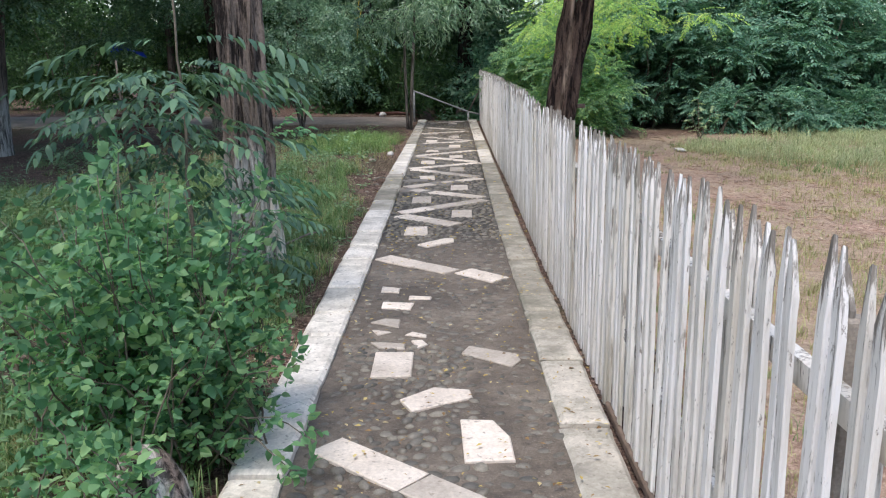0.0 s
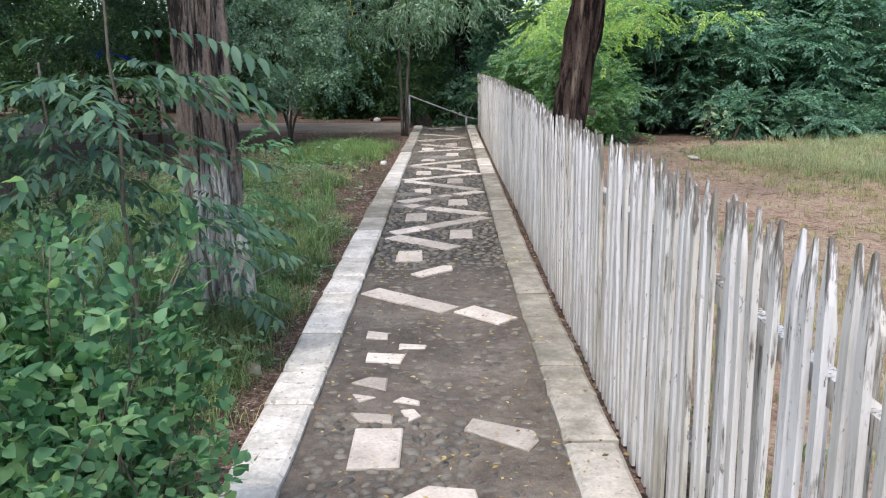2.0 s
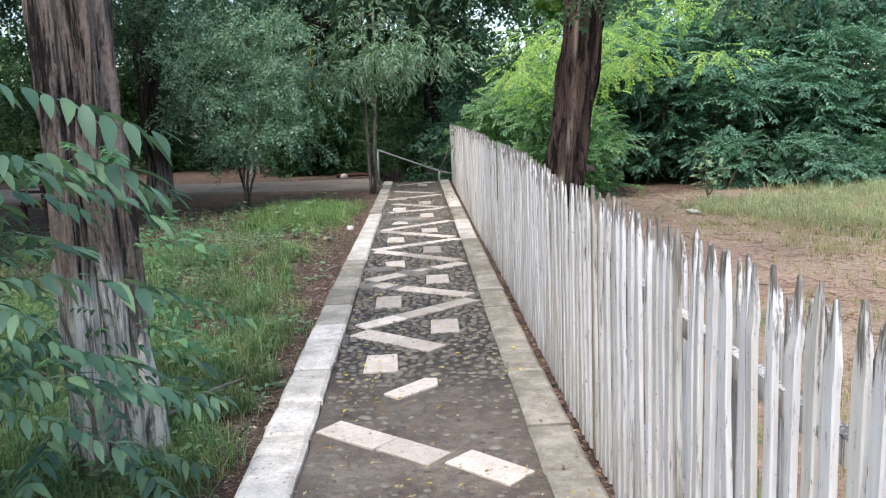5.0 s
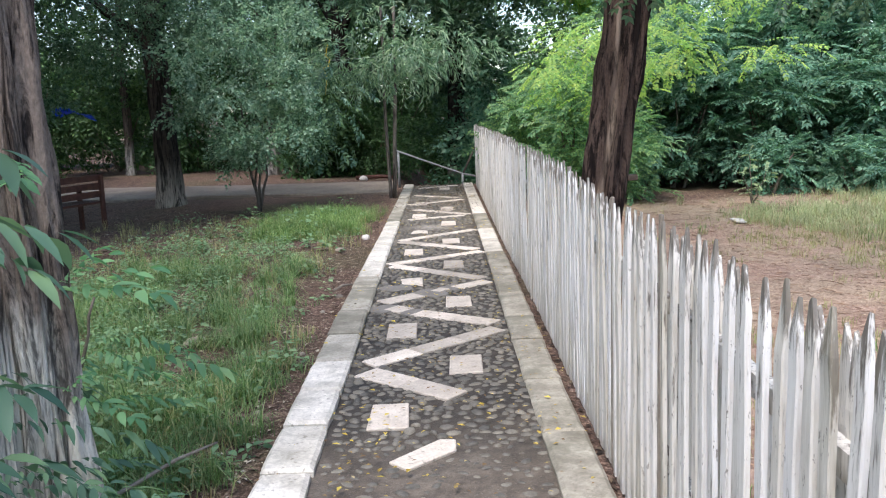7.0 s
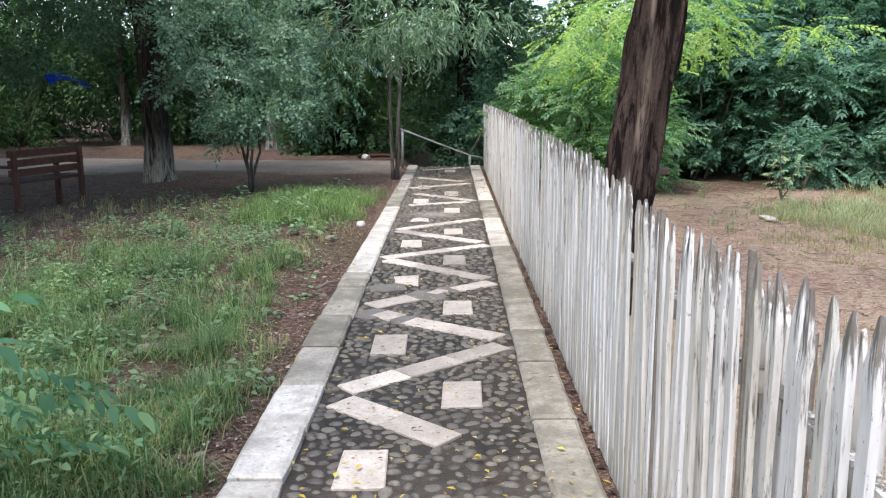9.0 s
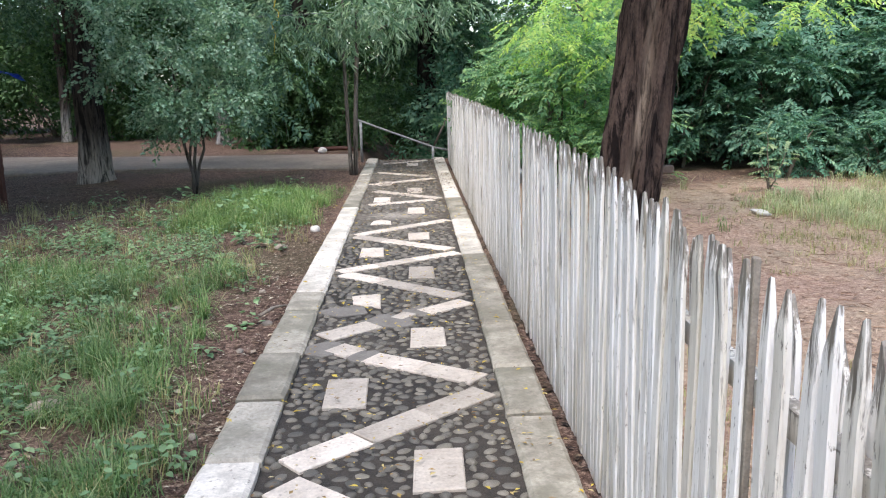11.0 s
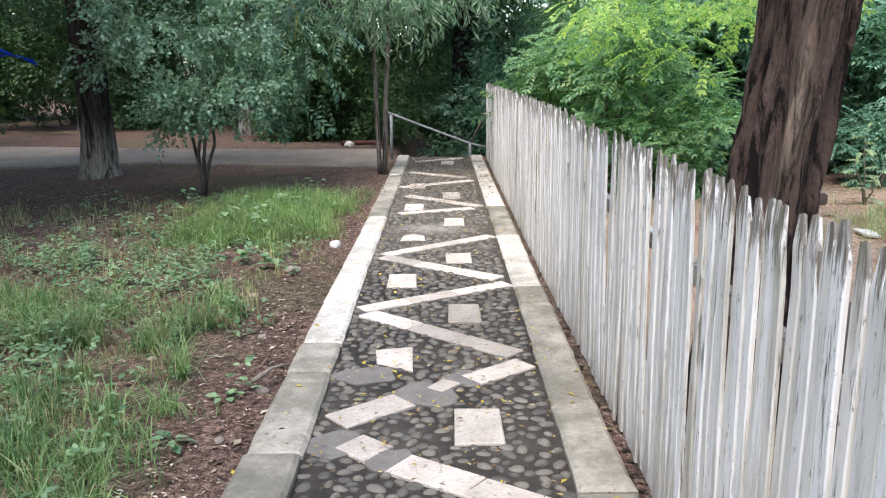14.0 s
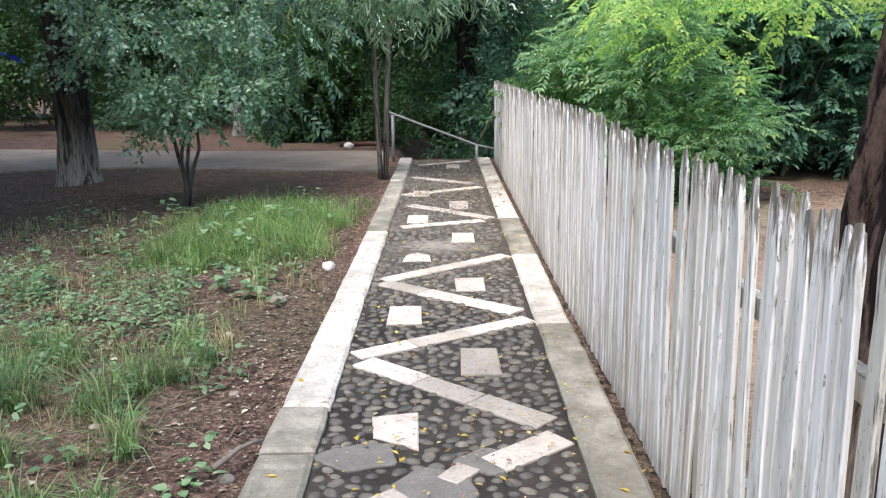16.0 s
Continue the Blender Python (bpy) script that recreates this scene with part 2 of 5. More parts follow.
LEAF_GREY = leaf_mat("grey_green_small_leaf", [(0.12, 0.23, 0.16), (0.2, 0.33, 0.24), (0.3, 0.44, 0.33), (0.44, 0.56, 0.45)], 0.4)
LEAF_MID = leaf_mat("thicket_compound_leaf", [(0.065, 0.165, 0.11), (0.115, 0.25, 0.175), (0.18, 0.335, 0.24), (0.28, 0.44, 0.31)], 0.4)
LEAF_FRESH = leaf_mat("fresh_compound_leaf", [(0.12, 0.26, 0.15), (0.19, 0.36, 0.2), (0.29, 0.47, 0.25), (0.43, 0.58, 0.28)], 0.5)
LEAF_WILLOW = leaf_mat("pale_narrow_leaf", [(0.13, 0.24, 0.16), (0.2, 0.32, 0.22), (0.3, 0.42, 0.31), (0.45, 0.56, 0.43)], 0.5)
# sunlight on the locust's upper branches is mixed into this lime green
LEAF_LIME = leaf_mat("sunlit_locust_leaf", [(0.2, 0.39, 0.15), (0.3, 0.51, 0.18), (0.43, 0.61, 0.2), (0.58, 0.71, 0.22)], 0.55)
# far leaves; on the left wood this darker green stands in for deep shade
LEAF_FAR_SHADED = leaf_mat("far_and_shaded_leaf", [(0.03, 0.07, 0.03), (0.05, 0.11, 0.045), (0.08, 0.16, 0.06), (0.12, 0.21, 0.08)], 0.3)
GRASS = leaf_mat("green_grass", [(0.09, 0.17, 0.065), (0.14, 0.25, 0.1), (0.22, 0.34, 0.145), (0.37, 0.41, 0.23)], 0.35, 0.5)
# GRASS made brighter, so the lush stand's colour holds the sun patch
LUSH_SUNLIT = leaf_mat("lush_sunlit_grass", [(0.1, 0.19, 0.065), (0.16, 0.28, 0.1), (0.25, 0.38, 0.15), (0.4, 0.47, 0.23)], 0.4, 0.5)
DRYGRASS = leaf_mat("dry_grass", [(0.32, 0.27, 0.15), (0.44, 0.38, 0.22), (0.3, 0.34, 0.14), (0.54, 0.47, 0.3)], 0.3, 0.6)
PALEGRASS = leaf_mat("pale_green_grass", [(0.24, 0.3, 0.15), (0.35, 0.41, 0.23), (0.45, 0.5, 0.31), (0.56, 0.54, 0.37)], 0.35, 0.6)
WEED = leaf_mat("weed_leaf", [(0.1, 0.19, 0.09), (0.16, 0.28, 0.15), (0.23, 0.36, 0.2), (0.31, 0.44, 0.25)], 0.3)
LITTER = leaf_mat("fallen_leaf", [(0.14, 0.08, 0.04), (0.3, 0.19, 0.09), (0.5, 0.38, 0.1), (0.6, 0.5, 0.3)], 0.1, 0.7)
YELLOWLEAF = leaf_mat("yellow_fallen_leaf", [(0.45, 0.3, 0.05), (0.6, 0.45, 0.07), (0.7, 0.56, 0.12)], 0.1, 0.6)
PALELEAF = leaf_mat("pale_sapling_leaf", [(0.22, 0.33, 0.17), (0.33, 0.44, 0.25), (0.45, 0.54, 0.35)], 0.4)
NEEDLE = leaf_mat("needle_litter", [(0.13, 0.07, 0.045), (0.3, 0.175, 0.115), (0.43, 0.29, 0.2), (0.62, 0.49, 0.37)], 0.0, 0.85)
DARKLITTER = leaf_mat("near_black_litter", [(0.02, 0.014, 0.011), (0.04, 0.027, 0.02), (0.07, 0.048, 0.034), (0.2, 0.15, 0.1)], 0.0, 0.7)
CHIP = leaf_mat("wood_chip_litter", [(0.035, 0.022, 0.018), (0.07, 0.045, 0.034), (0.13, 0.085, 0.06), (0.24, 0.17, 0.12), (0.6, 0.54, 0.44)], 0.0, 0.85)


def ground_mat():
    m, n, l, b = mat("park_soil", 0.92, 0.15)
    v = coords(n, l)
    big = noise_tex(n, l, v, 0.55, 6, 0.6)
    mid = noise_tex(n, l, v, 4.5, 6, 0.7)
    f1 = noise_tex(n, l, v, 28.0, 6, 0.75)
    f2 = noise_tex(n, l, v, 130.0, 4, 0.7)
    fine = mixc(n, l, 0.45, f1, f2)
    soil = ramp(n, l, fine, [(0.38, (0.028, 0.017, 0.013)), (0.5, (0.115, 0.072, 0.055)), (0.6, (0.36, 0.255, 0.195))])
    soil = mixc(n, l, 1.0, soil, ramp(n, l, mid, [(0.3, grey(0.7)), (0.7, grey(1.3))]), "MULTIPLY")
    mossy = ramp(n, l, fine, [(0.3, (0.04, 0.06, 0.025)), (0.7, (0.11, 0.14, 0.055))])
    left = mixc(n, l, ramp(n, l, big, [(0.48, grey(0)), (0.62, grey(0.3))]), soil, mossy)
    needles = ramp(n, l, fine, [(0.36, (0.11, 0.065, 0.048)), (0.5, (0.33, 0.21, 0.155)), (0.64, (0.6, 0.45, 0.35))])
    needles = mixc(n, l, 1.0, needles, ramp(n, l, mid, [(0.32, grey(0.68)), (0.68, grey(1.3))]), "MULTIPLY")
    dry = ramp(n, l, fine, [(0.38, (0.17, 0.125, 0.08)), (0.5, (0.38, 0.29, 0.2)), (0.62, (0.56, 0.46, 0.33))])
    right = mixc(n, l, ramp(n, l, big, [(0.4, grey(0.1)), (0.6, grey(0.9))]), needles, dry)
    sep = n.new("ShaderNodeSeparateXYZ")
    l.new(v, sep.inputs[0])
    side = n.new("ShaderNodeMapRange")
    side.inputs[1].default_value, side.inputs[2].default_value = 0.8, 1.3
    l.new(sep.outputs[0], side.inputs[0])
    # past y = 16.3 darker soil takes over, painting the shade under the thicket
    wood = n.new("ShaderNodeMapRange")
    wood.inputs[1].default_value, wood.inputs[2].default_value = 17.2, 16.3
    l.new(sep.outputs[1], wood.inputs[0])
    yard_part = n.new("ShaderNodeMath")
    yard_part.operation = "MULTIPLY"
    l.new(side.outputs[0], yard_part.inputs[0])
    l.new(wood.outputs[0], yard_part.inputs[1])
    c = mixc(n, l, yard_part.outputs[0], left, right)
    l.new(c, b.inputs["Base Color"])
    bump(n, l, b, mixc(n, l, 0.5, mid, fine), 0.9, 0.03)
    return m


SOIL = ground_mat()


# ---- mesh builders ----
def mesh_object(name, verts, faces, material, parent=None, smooth=False):
    me = bpy.data.meshes.new(name)
    me.from_pydata([tuple(p) for p in verts], [], faces)
    me.materials.append(material)
    if smooth:
        me.polygons.foreach_set("use_smooth", [True] * len(me.polygons))
    me.update()
    ob = new(name, me)
    ob.parent = parent
    return ob


def part(name, bm, material, parent, label="", smooth=False):
    """One mesh object from a bmesh, under a thing or a part."""
    me = bpy.data.meshes.new(name)
    bm.to_mesh(me)
    bm.free()
    me.materials.append(material)
    if smooth:
        me.polygons.foreach_set("use_smooth", [True] * len(me.polygons))
    ob = new(name, me)
    ob.parent = parent
    return tagged(ob, label)


def shared(name, me, parent, m):
    ob = new(name, me)
    ob.parent = parent
    ob.matrix_basis = m
    return ob


def thing(name, loc, label, category, group="", kind=""):
    ob = new(name)
    ob.location = loc
    return tagged(ob, label, category, group, kind)


def tri_mesh(name, verts, tris, material):
    """A mesh from numpy arrays of vertices and triangles."""
    me = bpy.data.meshes.new(name)
    verts, tris = np.asarray(verts, np.float32), np.asarray(tris, np.int32)
    me.vertices.add(len(verts))
    me.vertices.foreach_set("co", verts.ravel())
    me.loops.add(tris.size)
    me.loops.foreach_set("vertex_index", tris.ravel())
    me.polygons.add(len(tris))
    me.polygons.foreach_set("loop_start", np.arange(0, tris.size, 3, dtype=np.int32))
    me.materials.append(material)
    me.update(calc_edges=True)
    me.validate()
    return me


def unit(a):
    return a / np.maximum(np.linalg.norm(a, axis=-1, keepdims=True), 1e-9)


def leaf_arrays(P, D, N, L, W, fine=False, droop=0.25):
    """Folded leaves: base, direction, up, length and width of each, as vertices and triangles."""
    D = unit(D)
    S = unit(np.cross(D, N))
    N = np.cross(S, D)
    L, W = L[:, None], W[:, None]
    if not fine:
        base, tip = P, P + D * L - N * L * droop * 0.6
        mid = P + D * L * 0.45 + N * W * 0.16
        v = np.stack([base, mid + S * W * 0.5, tip, mid - S * W * 0.5], 1)
        t = np.array([[0, 2, 1], [0, 3, 2]])
    else:
        sec = []
        for u, hw in ((0.14, 0.32), (0.36, 0.5), (0.68, 0.36)):
            c = P + D * L * u - N * L * droop * u * u
            sec += [c, c + S * W * hw + N * W * 0.2 * hw, c - S * W * hw + N * W * 0.2 * hw]
        v = np.stack([P, *sec, P + D * L - N * L * droop], 1)
        t = [[0, 1, 2], [0, 3, 1], [7, 10, 8], [7, 9, 10]]
        for q in (1, 4):
            t += [[q, q + 4, q + 1], [q, q + 3, q + 4], [q, q + 2, q + 5], [q, q + 5, q + 3]]
        t = np.array(t)
    k = v.shape[1]
    tris = (t[None] + (np.arange(len(P)) * k)[:, None, None]).reshape(-1, 3)
    return v.reshape(-1, 3), tris


def pinnate(rng, length=0.5, pairs=8, leaf=0.09, width=0.035, droop=0.35, wild=0.0):
    """Leaflets of one compound leaf that grows along +y and hangs a little."""
    u = np.repeat(np.linspace(0.18, 0.97, pairs), 2)
    side = np.tile([-1.0, 1.0], pairs)
    P = np.stack([0 * u, u * length, -droop * length * u ** 2], 1)
    D = np.stack([side * 0.85, 0.5 + 0.2 * u, -0.25 - 0.3 * rng.random(len(u))], 1) + rng.normal(0, 0.08, (len(u), 3))
    N = np.stack([0 * u, 0.2 + 0 * u, 1 + 0 * u], 1) + rng.normal(0, 0.12, (len(u), 3))
    P, D, N = np.vstack([P, P[-1:] + [[0, 0.01, 0]]]), np.vstack([D, [[0, 1, -0.7]]]), np.vstack([N, [[0, 0.5, 1]]])
    k = np.append(np.sin(np.clip(u * 1.1 + 0.35, 0, np.pi * 0.8)), 0.9)
    if wild:
        P = P + rng.normal(0, 0.03 * wild, P.shape) * [0.4, 1, 0.4] + np.outer(np.sin(P[:, 1] / length * 4 + rng.uniform(0, 6)) * 0.03 * wild, [1, 0, 0.6])
        D = D + rng.normal(0, 0.38 * wild, D.shape) + [0, 0, -0.25 * wild]
        N = N + rng.normal(0, 0.35 * wild, N.shape)
        k = k * rng.uniform(1 - 0.5 * wild, 1 + 0.25 * wild, len(k)) * (rng.random(len(k)) > 0.14 * wild)
    return P, D, N, leaf * k * rng.uniform(0.85, 1.15, len(k)), width * k


def twig(rng, length=0.4, count=14, leaf=0.05, width=0.028, spread=0.9):
    """Simple leaves along one twig that grows along +y."""
    u = np.linspace(0.08, 1, count)
    a = rng.uniform(0, 6.28, count)
    P = np.stack([0.03 * np.cos(a) * length, u * length, 0.03 * np.sin(a) * length - 0.15 * length * u ** 2], 1)
    D = np.stack([np.cos(a) * spread, 0.55 + 0 * u, np.sin(a) * spread * 0.6 - 0.15], 1)
    N = np.stack([0 * u, 0 * u, 1 + 0 * u], 1) + rng.normal(0, 0.35, (count, 3))
    return P, D, N, leaf * rng.uniform(0.7, 1.25, count), width * rng.uniform(0.7, 1.25, count)


def rosette(rng, leaves=7, length=0.5, pairs=8, leaf=0.1, width=0.04):
    """Compound leaves that spread round the end of a shoot (the shoot grows along +y)."""
    out = []
    for i in range(leaves):
        a = i * 2.4 + rng.uniform(-0.3, 0.3)
        tilt = rng.uniform(0.85, 1.45)
        P, D, N, L, W = pinnate(rng, length * rng.uniform(0.75, 1.1), pairs, leaf, width, 0.4)
        d = np.array([math.cos(a) * math.sin(tilt), math.cos(tilt), math.sin(a) * math.sin(tilt)])
        u = np.array([0, 1.0, 0.15])
        R = frames(d[None], u[None])[0]
        out.append((P @ R.T, D @ R.T, N @ R.T, L, W))
    return tuple(np.concatenate([o[i] for o in out]) for i in range(5))


def frames(d, up):
    """Turns that lay +y along d with +z near up."""
    y = unit(d)
    x = unit(np.cross(y, up))
    z = np.cross(x, y)
    return np.stack([x, y, z], -1)


def scatter(rng, templates, pos, dirs, ups, scale):
    """Sprays of leaves from templates, at places, as one set of leaf arrays."""
    R = frames(dirs, ups)
    pick = rng.integers(0, len(templates), len(pos))
    out = []
    for k, (P, D, N, L, W) in enumerate(templates):
        s = pick == k
        if not s.any():
            continue
        r, q, c = R[s], pos[s], scale[s]
        p = np.einsum("nij,kj->nki", r, P) * c[:, None, None] + q[:, None]
        d = np.einsum("nij,kj->nki", r, D)
        nn = np.einsum("nij,kj->nki", r, N)
        out.append((p.reshape(-1, 3), d.reshape(-1, 3), nn.reshape(-1, 3), np.outer(c, L).ravel(), np.outer(c, W).ravel()))
    return tuple(np.concatenate([o[i] for o in out]) for i in range(5))


def blob_points(rng, center, radii, count, shell=0.35, floor=None):
    """Places in a ragged blob, with the way outwards at each."""
    few = max(6, count // 11)
    d = unit(rng.normal(0, 1, (few, 3)))
    lump = 0.72 + 0.28 * np.sin(d[:, 0] * 5 + center[0] * 3) * np.sin(d[:, 1] * 4 + center[1]) + 0.18 * np.sin(d[:, 2] * 9 + center[0])
    r = (shell + (1 - shell) * rng.random(few) ** 0.6) * lump
    p = np.array(center) + d * r[:, None] * np.array(radii)
    pick = rng.integers(0, few, count)
    off = rng.normal(0, 1, (count, 3)) * (0.13 * np.array(radii) + 0.05) * [1, 1, 0.6]
    p, d = p[pick] + off, unit(d[pick] * 0.6 + off / np.maximum(np.linalg.norm(off, axis=1, keepdims=True), 1e-6) * 0.7)
    if floor is not None:
        keep = p[:, 2] > floor + 0.1 * rng.random(count)
        p, d = p[keep], d[keep]
    return p, d


def clumps(seed, center, radii, count, sprays, size=0.3, flat=0.45):
    """Blobs for a crown made of separate leafy masses round its shell, with gaps between them."""
    r = np.random.default_rng(seed)
    d = unit(r.normal(0, 1, (count, 3)))
    q = np.array(center) + d * np.array(radii) * (0.45 + 0.55 * r.random(count) ** 0.5)[:, None]
    m = size * r.uniform(0.65, 1.35, count)
    return [(tuple(p), (k, k, k * flat), max(4, int(sprays / count * (k / size) ** 2))) for p, k in zip(q, m)]


def crown(name, seed, blobs, templates, material, parent, droop=0.3, size=(0.8, 1.2), fine=False, floor=0.05, label="", upright=False, tier=False):
    """One crown of many leaves. blobs: (centre, radii, sprays)."""
    rng = np.random.default_rng(seed)
    P, O = [], []
    lumpy = []
    for i, (c, r, k) in enumerate(blobs):
        big = k >= 150 and min(r) > 0.8
        lumpy += clumps(seed * 7 + i, c, r, max(8, k // 26), k, 0.2 + 0.14 * min(r), 0.5) if big else [(c, r, k)]
    for c, r, k in lumpy:
        p, d = blob_points(rng, c, r, k, floor=floor)
        P.append(p), O.append(d)
    P, O = np.concatenate(P), np.concatenate(O)
    dirs = O + rng.normal(0, 0.55, O.shape) + [0, 0, -droop]
    ups = np.tile([0, 0, 1.0], (len(P), 1)) + O * 0.4 + rng.normal(0, 0.25, O.shape)
    if tier:
        dirs[:, 2] *= 0.3
        ups = np.tile([0, 0, 1.0], (len(P), 1)) + rng.normal(0, 0.15, O.shape)
    if upright:
        dirs = O * 0.55 + rng.normal(0, 0.25, O.shape) + [0, 0, 1.0]
        ups = rng.normal(0, 1, O.shape)
    sc = rng.uniform(*size, len(P))
    a = scatter(rng, templates, P, dirs, ups, sc)
    v, t = leaf_arrays(*a, fine=fine)
    ob = new(name, tri_mesh(name, v, t, material))
    ob.parent = parent
    return tagged(ob, label)


def tube_arrays(pts, radii, seg=10, ridge=0.0, lobes=7, seed=0):
    """A tapered limb along points, ridged along its length."""
    pts = np.asarray(pts, float)
    n = len(pts)
    tang = unit(np.gradient(pts, axis=0))
    a = np.linspace(0, 2 * np.pi, seg, endpoint=False)
    v = []
    for i in range(n):
        ref = np.array([1.0, 0, 0]) if abs(tang[i, 0]) < 0.9 else np.array([0, 1.0, 0])
        y = unit(np.cross(tang[i], ref))
        x = np.cross(y, tang[i])
        k = np.ones(seg)
        if ridge:
            for j in range(seg):
                q = Vector((math.cos(a[j]) * 2.2, math.sin(a[j]) * 2.2, pts[i, 2] * 0.35 + seed))
                k[j] += ridge * noise.noise(q) * 1.1
                k[j] += ridge * (0.85 * abs(noise.noise(Vector((math.cos(a[j]) * 3.4, math.sin(a[j]) * 3.4, pts[i, 2] * 1.3 + seed)))) + 0.4 * noise.noise(Vector((math.cos(a[j]) * 7, math.sin(a[j]) * 7, pts[i, 2] * 3.5 + seed))) - 0.2)
                w = a[j] + 0.22 * pts[i, 2] + 0.35 * noise.noise(Vector((pts[i, 2] * 1.1, seed, a[j])))
                s1 = abs(noise.noise(Vector((math.cos(w) * 2.6, math.sin(w) * 2.6, pts[i, 2] * 0.3 + seed * 2))))
                s2 = abs(noise.noise(Vector((math.cos(w) * 6.0, math.sin(w) * 6.0, pts[i, 2] * 0.55 + seed * 5))))
                k[j] -= ridge * (0.55 * max(0.0, 1 - s1 / 0.1) + 0.28 * max(0.0, 1 - s2 / 0.13))
        v.append(pts[i] + radii[i] * k[:, None] * (np.cos(a)[:, None] * x + np.sin(a)[:, None] * y))
    f = [(i * seg + j, i * seg + (j + 1) % seg, (i + 1) * seg + (j + 1) % seg, (i + 1) * seg + j) for i in range(n - 1) for j in range(seg)]
    f.append(tuple(range(seg))[::-1])
    f.append(tuple((n - 1) * seg + j for j in range(seg)))
    return np.concatenate(v), f


def limbs(name, specs, material, parent, pale=None, label=""):
    """Trunk and limbs joined in one mesh. specs: (points, radii, segments, ridge). pale(x, y, z) paints worn or whitewashed bark."""
    V, F, o = [], [], 0
    for i, (p, r, seg, ridge) in enumerate(specs):
        v, f = tube_arrays(p, r, seg, ridge, seed=i * 3.1 + p[0][0])
        V.append(v)
        F += [tuple(k + o for k in q) for q in f]
        o += len(v)
    V = np.concatenate(V)
    ob = mesh_object(name, V, F, material, parent, smooth=True)
    if pale:
        at = ob.data.attributes.new("pale", "FLOAT", "POINT")
        at.data.foreach_set("value", [pale(*p) for p in V])
    return tagged(ob, label)


def bend(a, b, n=6, sag=0.0, wob=0.0, seed=0):
    """Points from a to b along a bowed line."""
    r = np.random.default_rng(seed)
    u = np.linspace(0, 1, n)[:, None]
    p = np.array(a) * (1 - u) + np.array(b) * u
    p[:, 2] += sag * np.sin(np.pi * u[:, 0])
    p[1:-1] += r.normal(0, wob, (n - 2, 3)) if n > 2 and wob else 0
    return p


def smooth_step(a, b, x):
    t = np.clip((x - a) / (b - a), 0, 1)
    return t * t * (3 - 2 * t)


# ---- ground ----
PATH_END = 20.95


def ground_z(x, y):
    """Height of the soil: level by the path, uneven, with a hollow past the path's end."""
    x, y = np.asarray(x, float), np.asarray(y, float)
    z = -0.045 + 0.018 * np.sin(x * 2.1 + y * 0.7) * np.sin(y * 1.7 - x) + 0.012 * np.sin(x * 5.3 + 1) * np.sin(y * 4.1)
    near = smooth_step(1.25, 0.85, np.abs(x + 0.04)) * (y < PATH_END + 0.2)
    z = z * (1 - near) + near * -0.05
    hollow = smooth_step(21.1, 23.5, y) * smooth_step(-1.1, 0.2, x) * smooth_step(9.0, 5.0, x) * smooth_step(40, 30, y)
    return z - 1.3 * hollow


gx = np.concatenate([[-400, -200, -100, -60, -40, -30, -24, -18], np.arange(-14, 14.01, 0.14), [18, 24, 30, 40, 60, 100, 200, 400]])
gy = np.concatenate([[-400, -200, -100, -50, -25, -12, -6], np.arange(-2, 26.01, 0.14), [28, 30, 33, 37, 42, 50, 70, 120, 200, 400]])
X, Y = np.meshgrid(gx, gy)
gv = np.stack([X, Y, ground_z(X, Y)], -1).reshape(-1, 3)
nx = len(gx)
gf = [(j * nx + i, j * nx + i + 1, (j + 1) * nx + i + 1, (j + 1) * nx + i) for j in range(len(gy) - 1) for i in range(nx - 1)]
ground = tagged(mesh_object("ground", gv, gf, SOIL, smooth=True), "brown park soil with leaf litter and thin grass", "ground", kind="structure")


def slab_prism(outline, z0, z1, chamfer=0.006):
    """A flat stone from its outline, with a worn upper edge."""
    o = np.asarray(outline, float)
    e = np.roll(o, -1, 0) - o
    e /= np.maximum(np.linalg.norm(e, axis=1, keepdims=True), 1e-6)
    m = np.stack([-e[:, 1], e[:, 0]], 1)
    b = m + np.roll(m, 1, 0)
    inn = o + b / np.maximum((b * b).sum(1, keepdims=True), 0.5) * 2 * chamfer * 1.3
    k = len(o)
    v = [(*p, z0) for p in o] + [(*p, z1 - chamfer) for p in o] + [(*p, z1) for p in inn]
    f = [tuple(range(2 * k, 3 * k))]
    for r in (0, k):
        f += [(r + i, r + (i + 1) % k, r + k + (i + 1) % k, r + k + i) for i in range(k)]
    return v, f


def ccw(o):
    o = [tuple(p) for p in o]
    area = sum(o[i][0] * o[(i + 1) % len(o)][1] - o[(i + 1) % len(o)][0] * o[i][1] for i in range(len(o)))
    return o if area > 0 else o[::-1]


road_v, road_f = slab_prism(ccw([(-60, 18.0), (-8, 19.75), (-4.6, 20.3), (-0.92, 19.6), (-0.92, 22.2), (-4.5, 22.6), (-8.5, 23.4), (-60, 24.5)]), -0.2, 0.005, 0.02)
road = tagged(mesh_object("road", road_v, road_f, ROADM), "pale packed-earth park road crossing past the path", "road", kind="structure")

# mortar bed of the path
pv, pf = [], []
ys = np.arange(-6, PATH_END + 0.01, 0.12)
xs = np.linspace(-0.62, 0.56, 12)
for yy in ys:
    for xx in xs:
        pv.append((xx, yy, -0.012 + 0.004 * math.sin(xx * 9 + yy * 3) * math.sin(yy * 5.1)))
k = len(xs)
pf = [(j * k + i, j * k + i + 1, (j + 1) * k + i + 1, (j + 1) * k + i) for j in range(len(ys) - 1) for i in range(k - 1)]
e = len(pv)
pv += [(-0.62, -6, -0.3), (0.56, -6, -0.3), (0.56, PATH_END, -0.3), (-0.62, PATH_END, -0.3)]
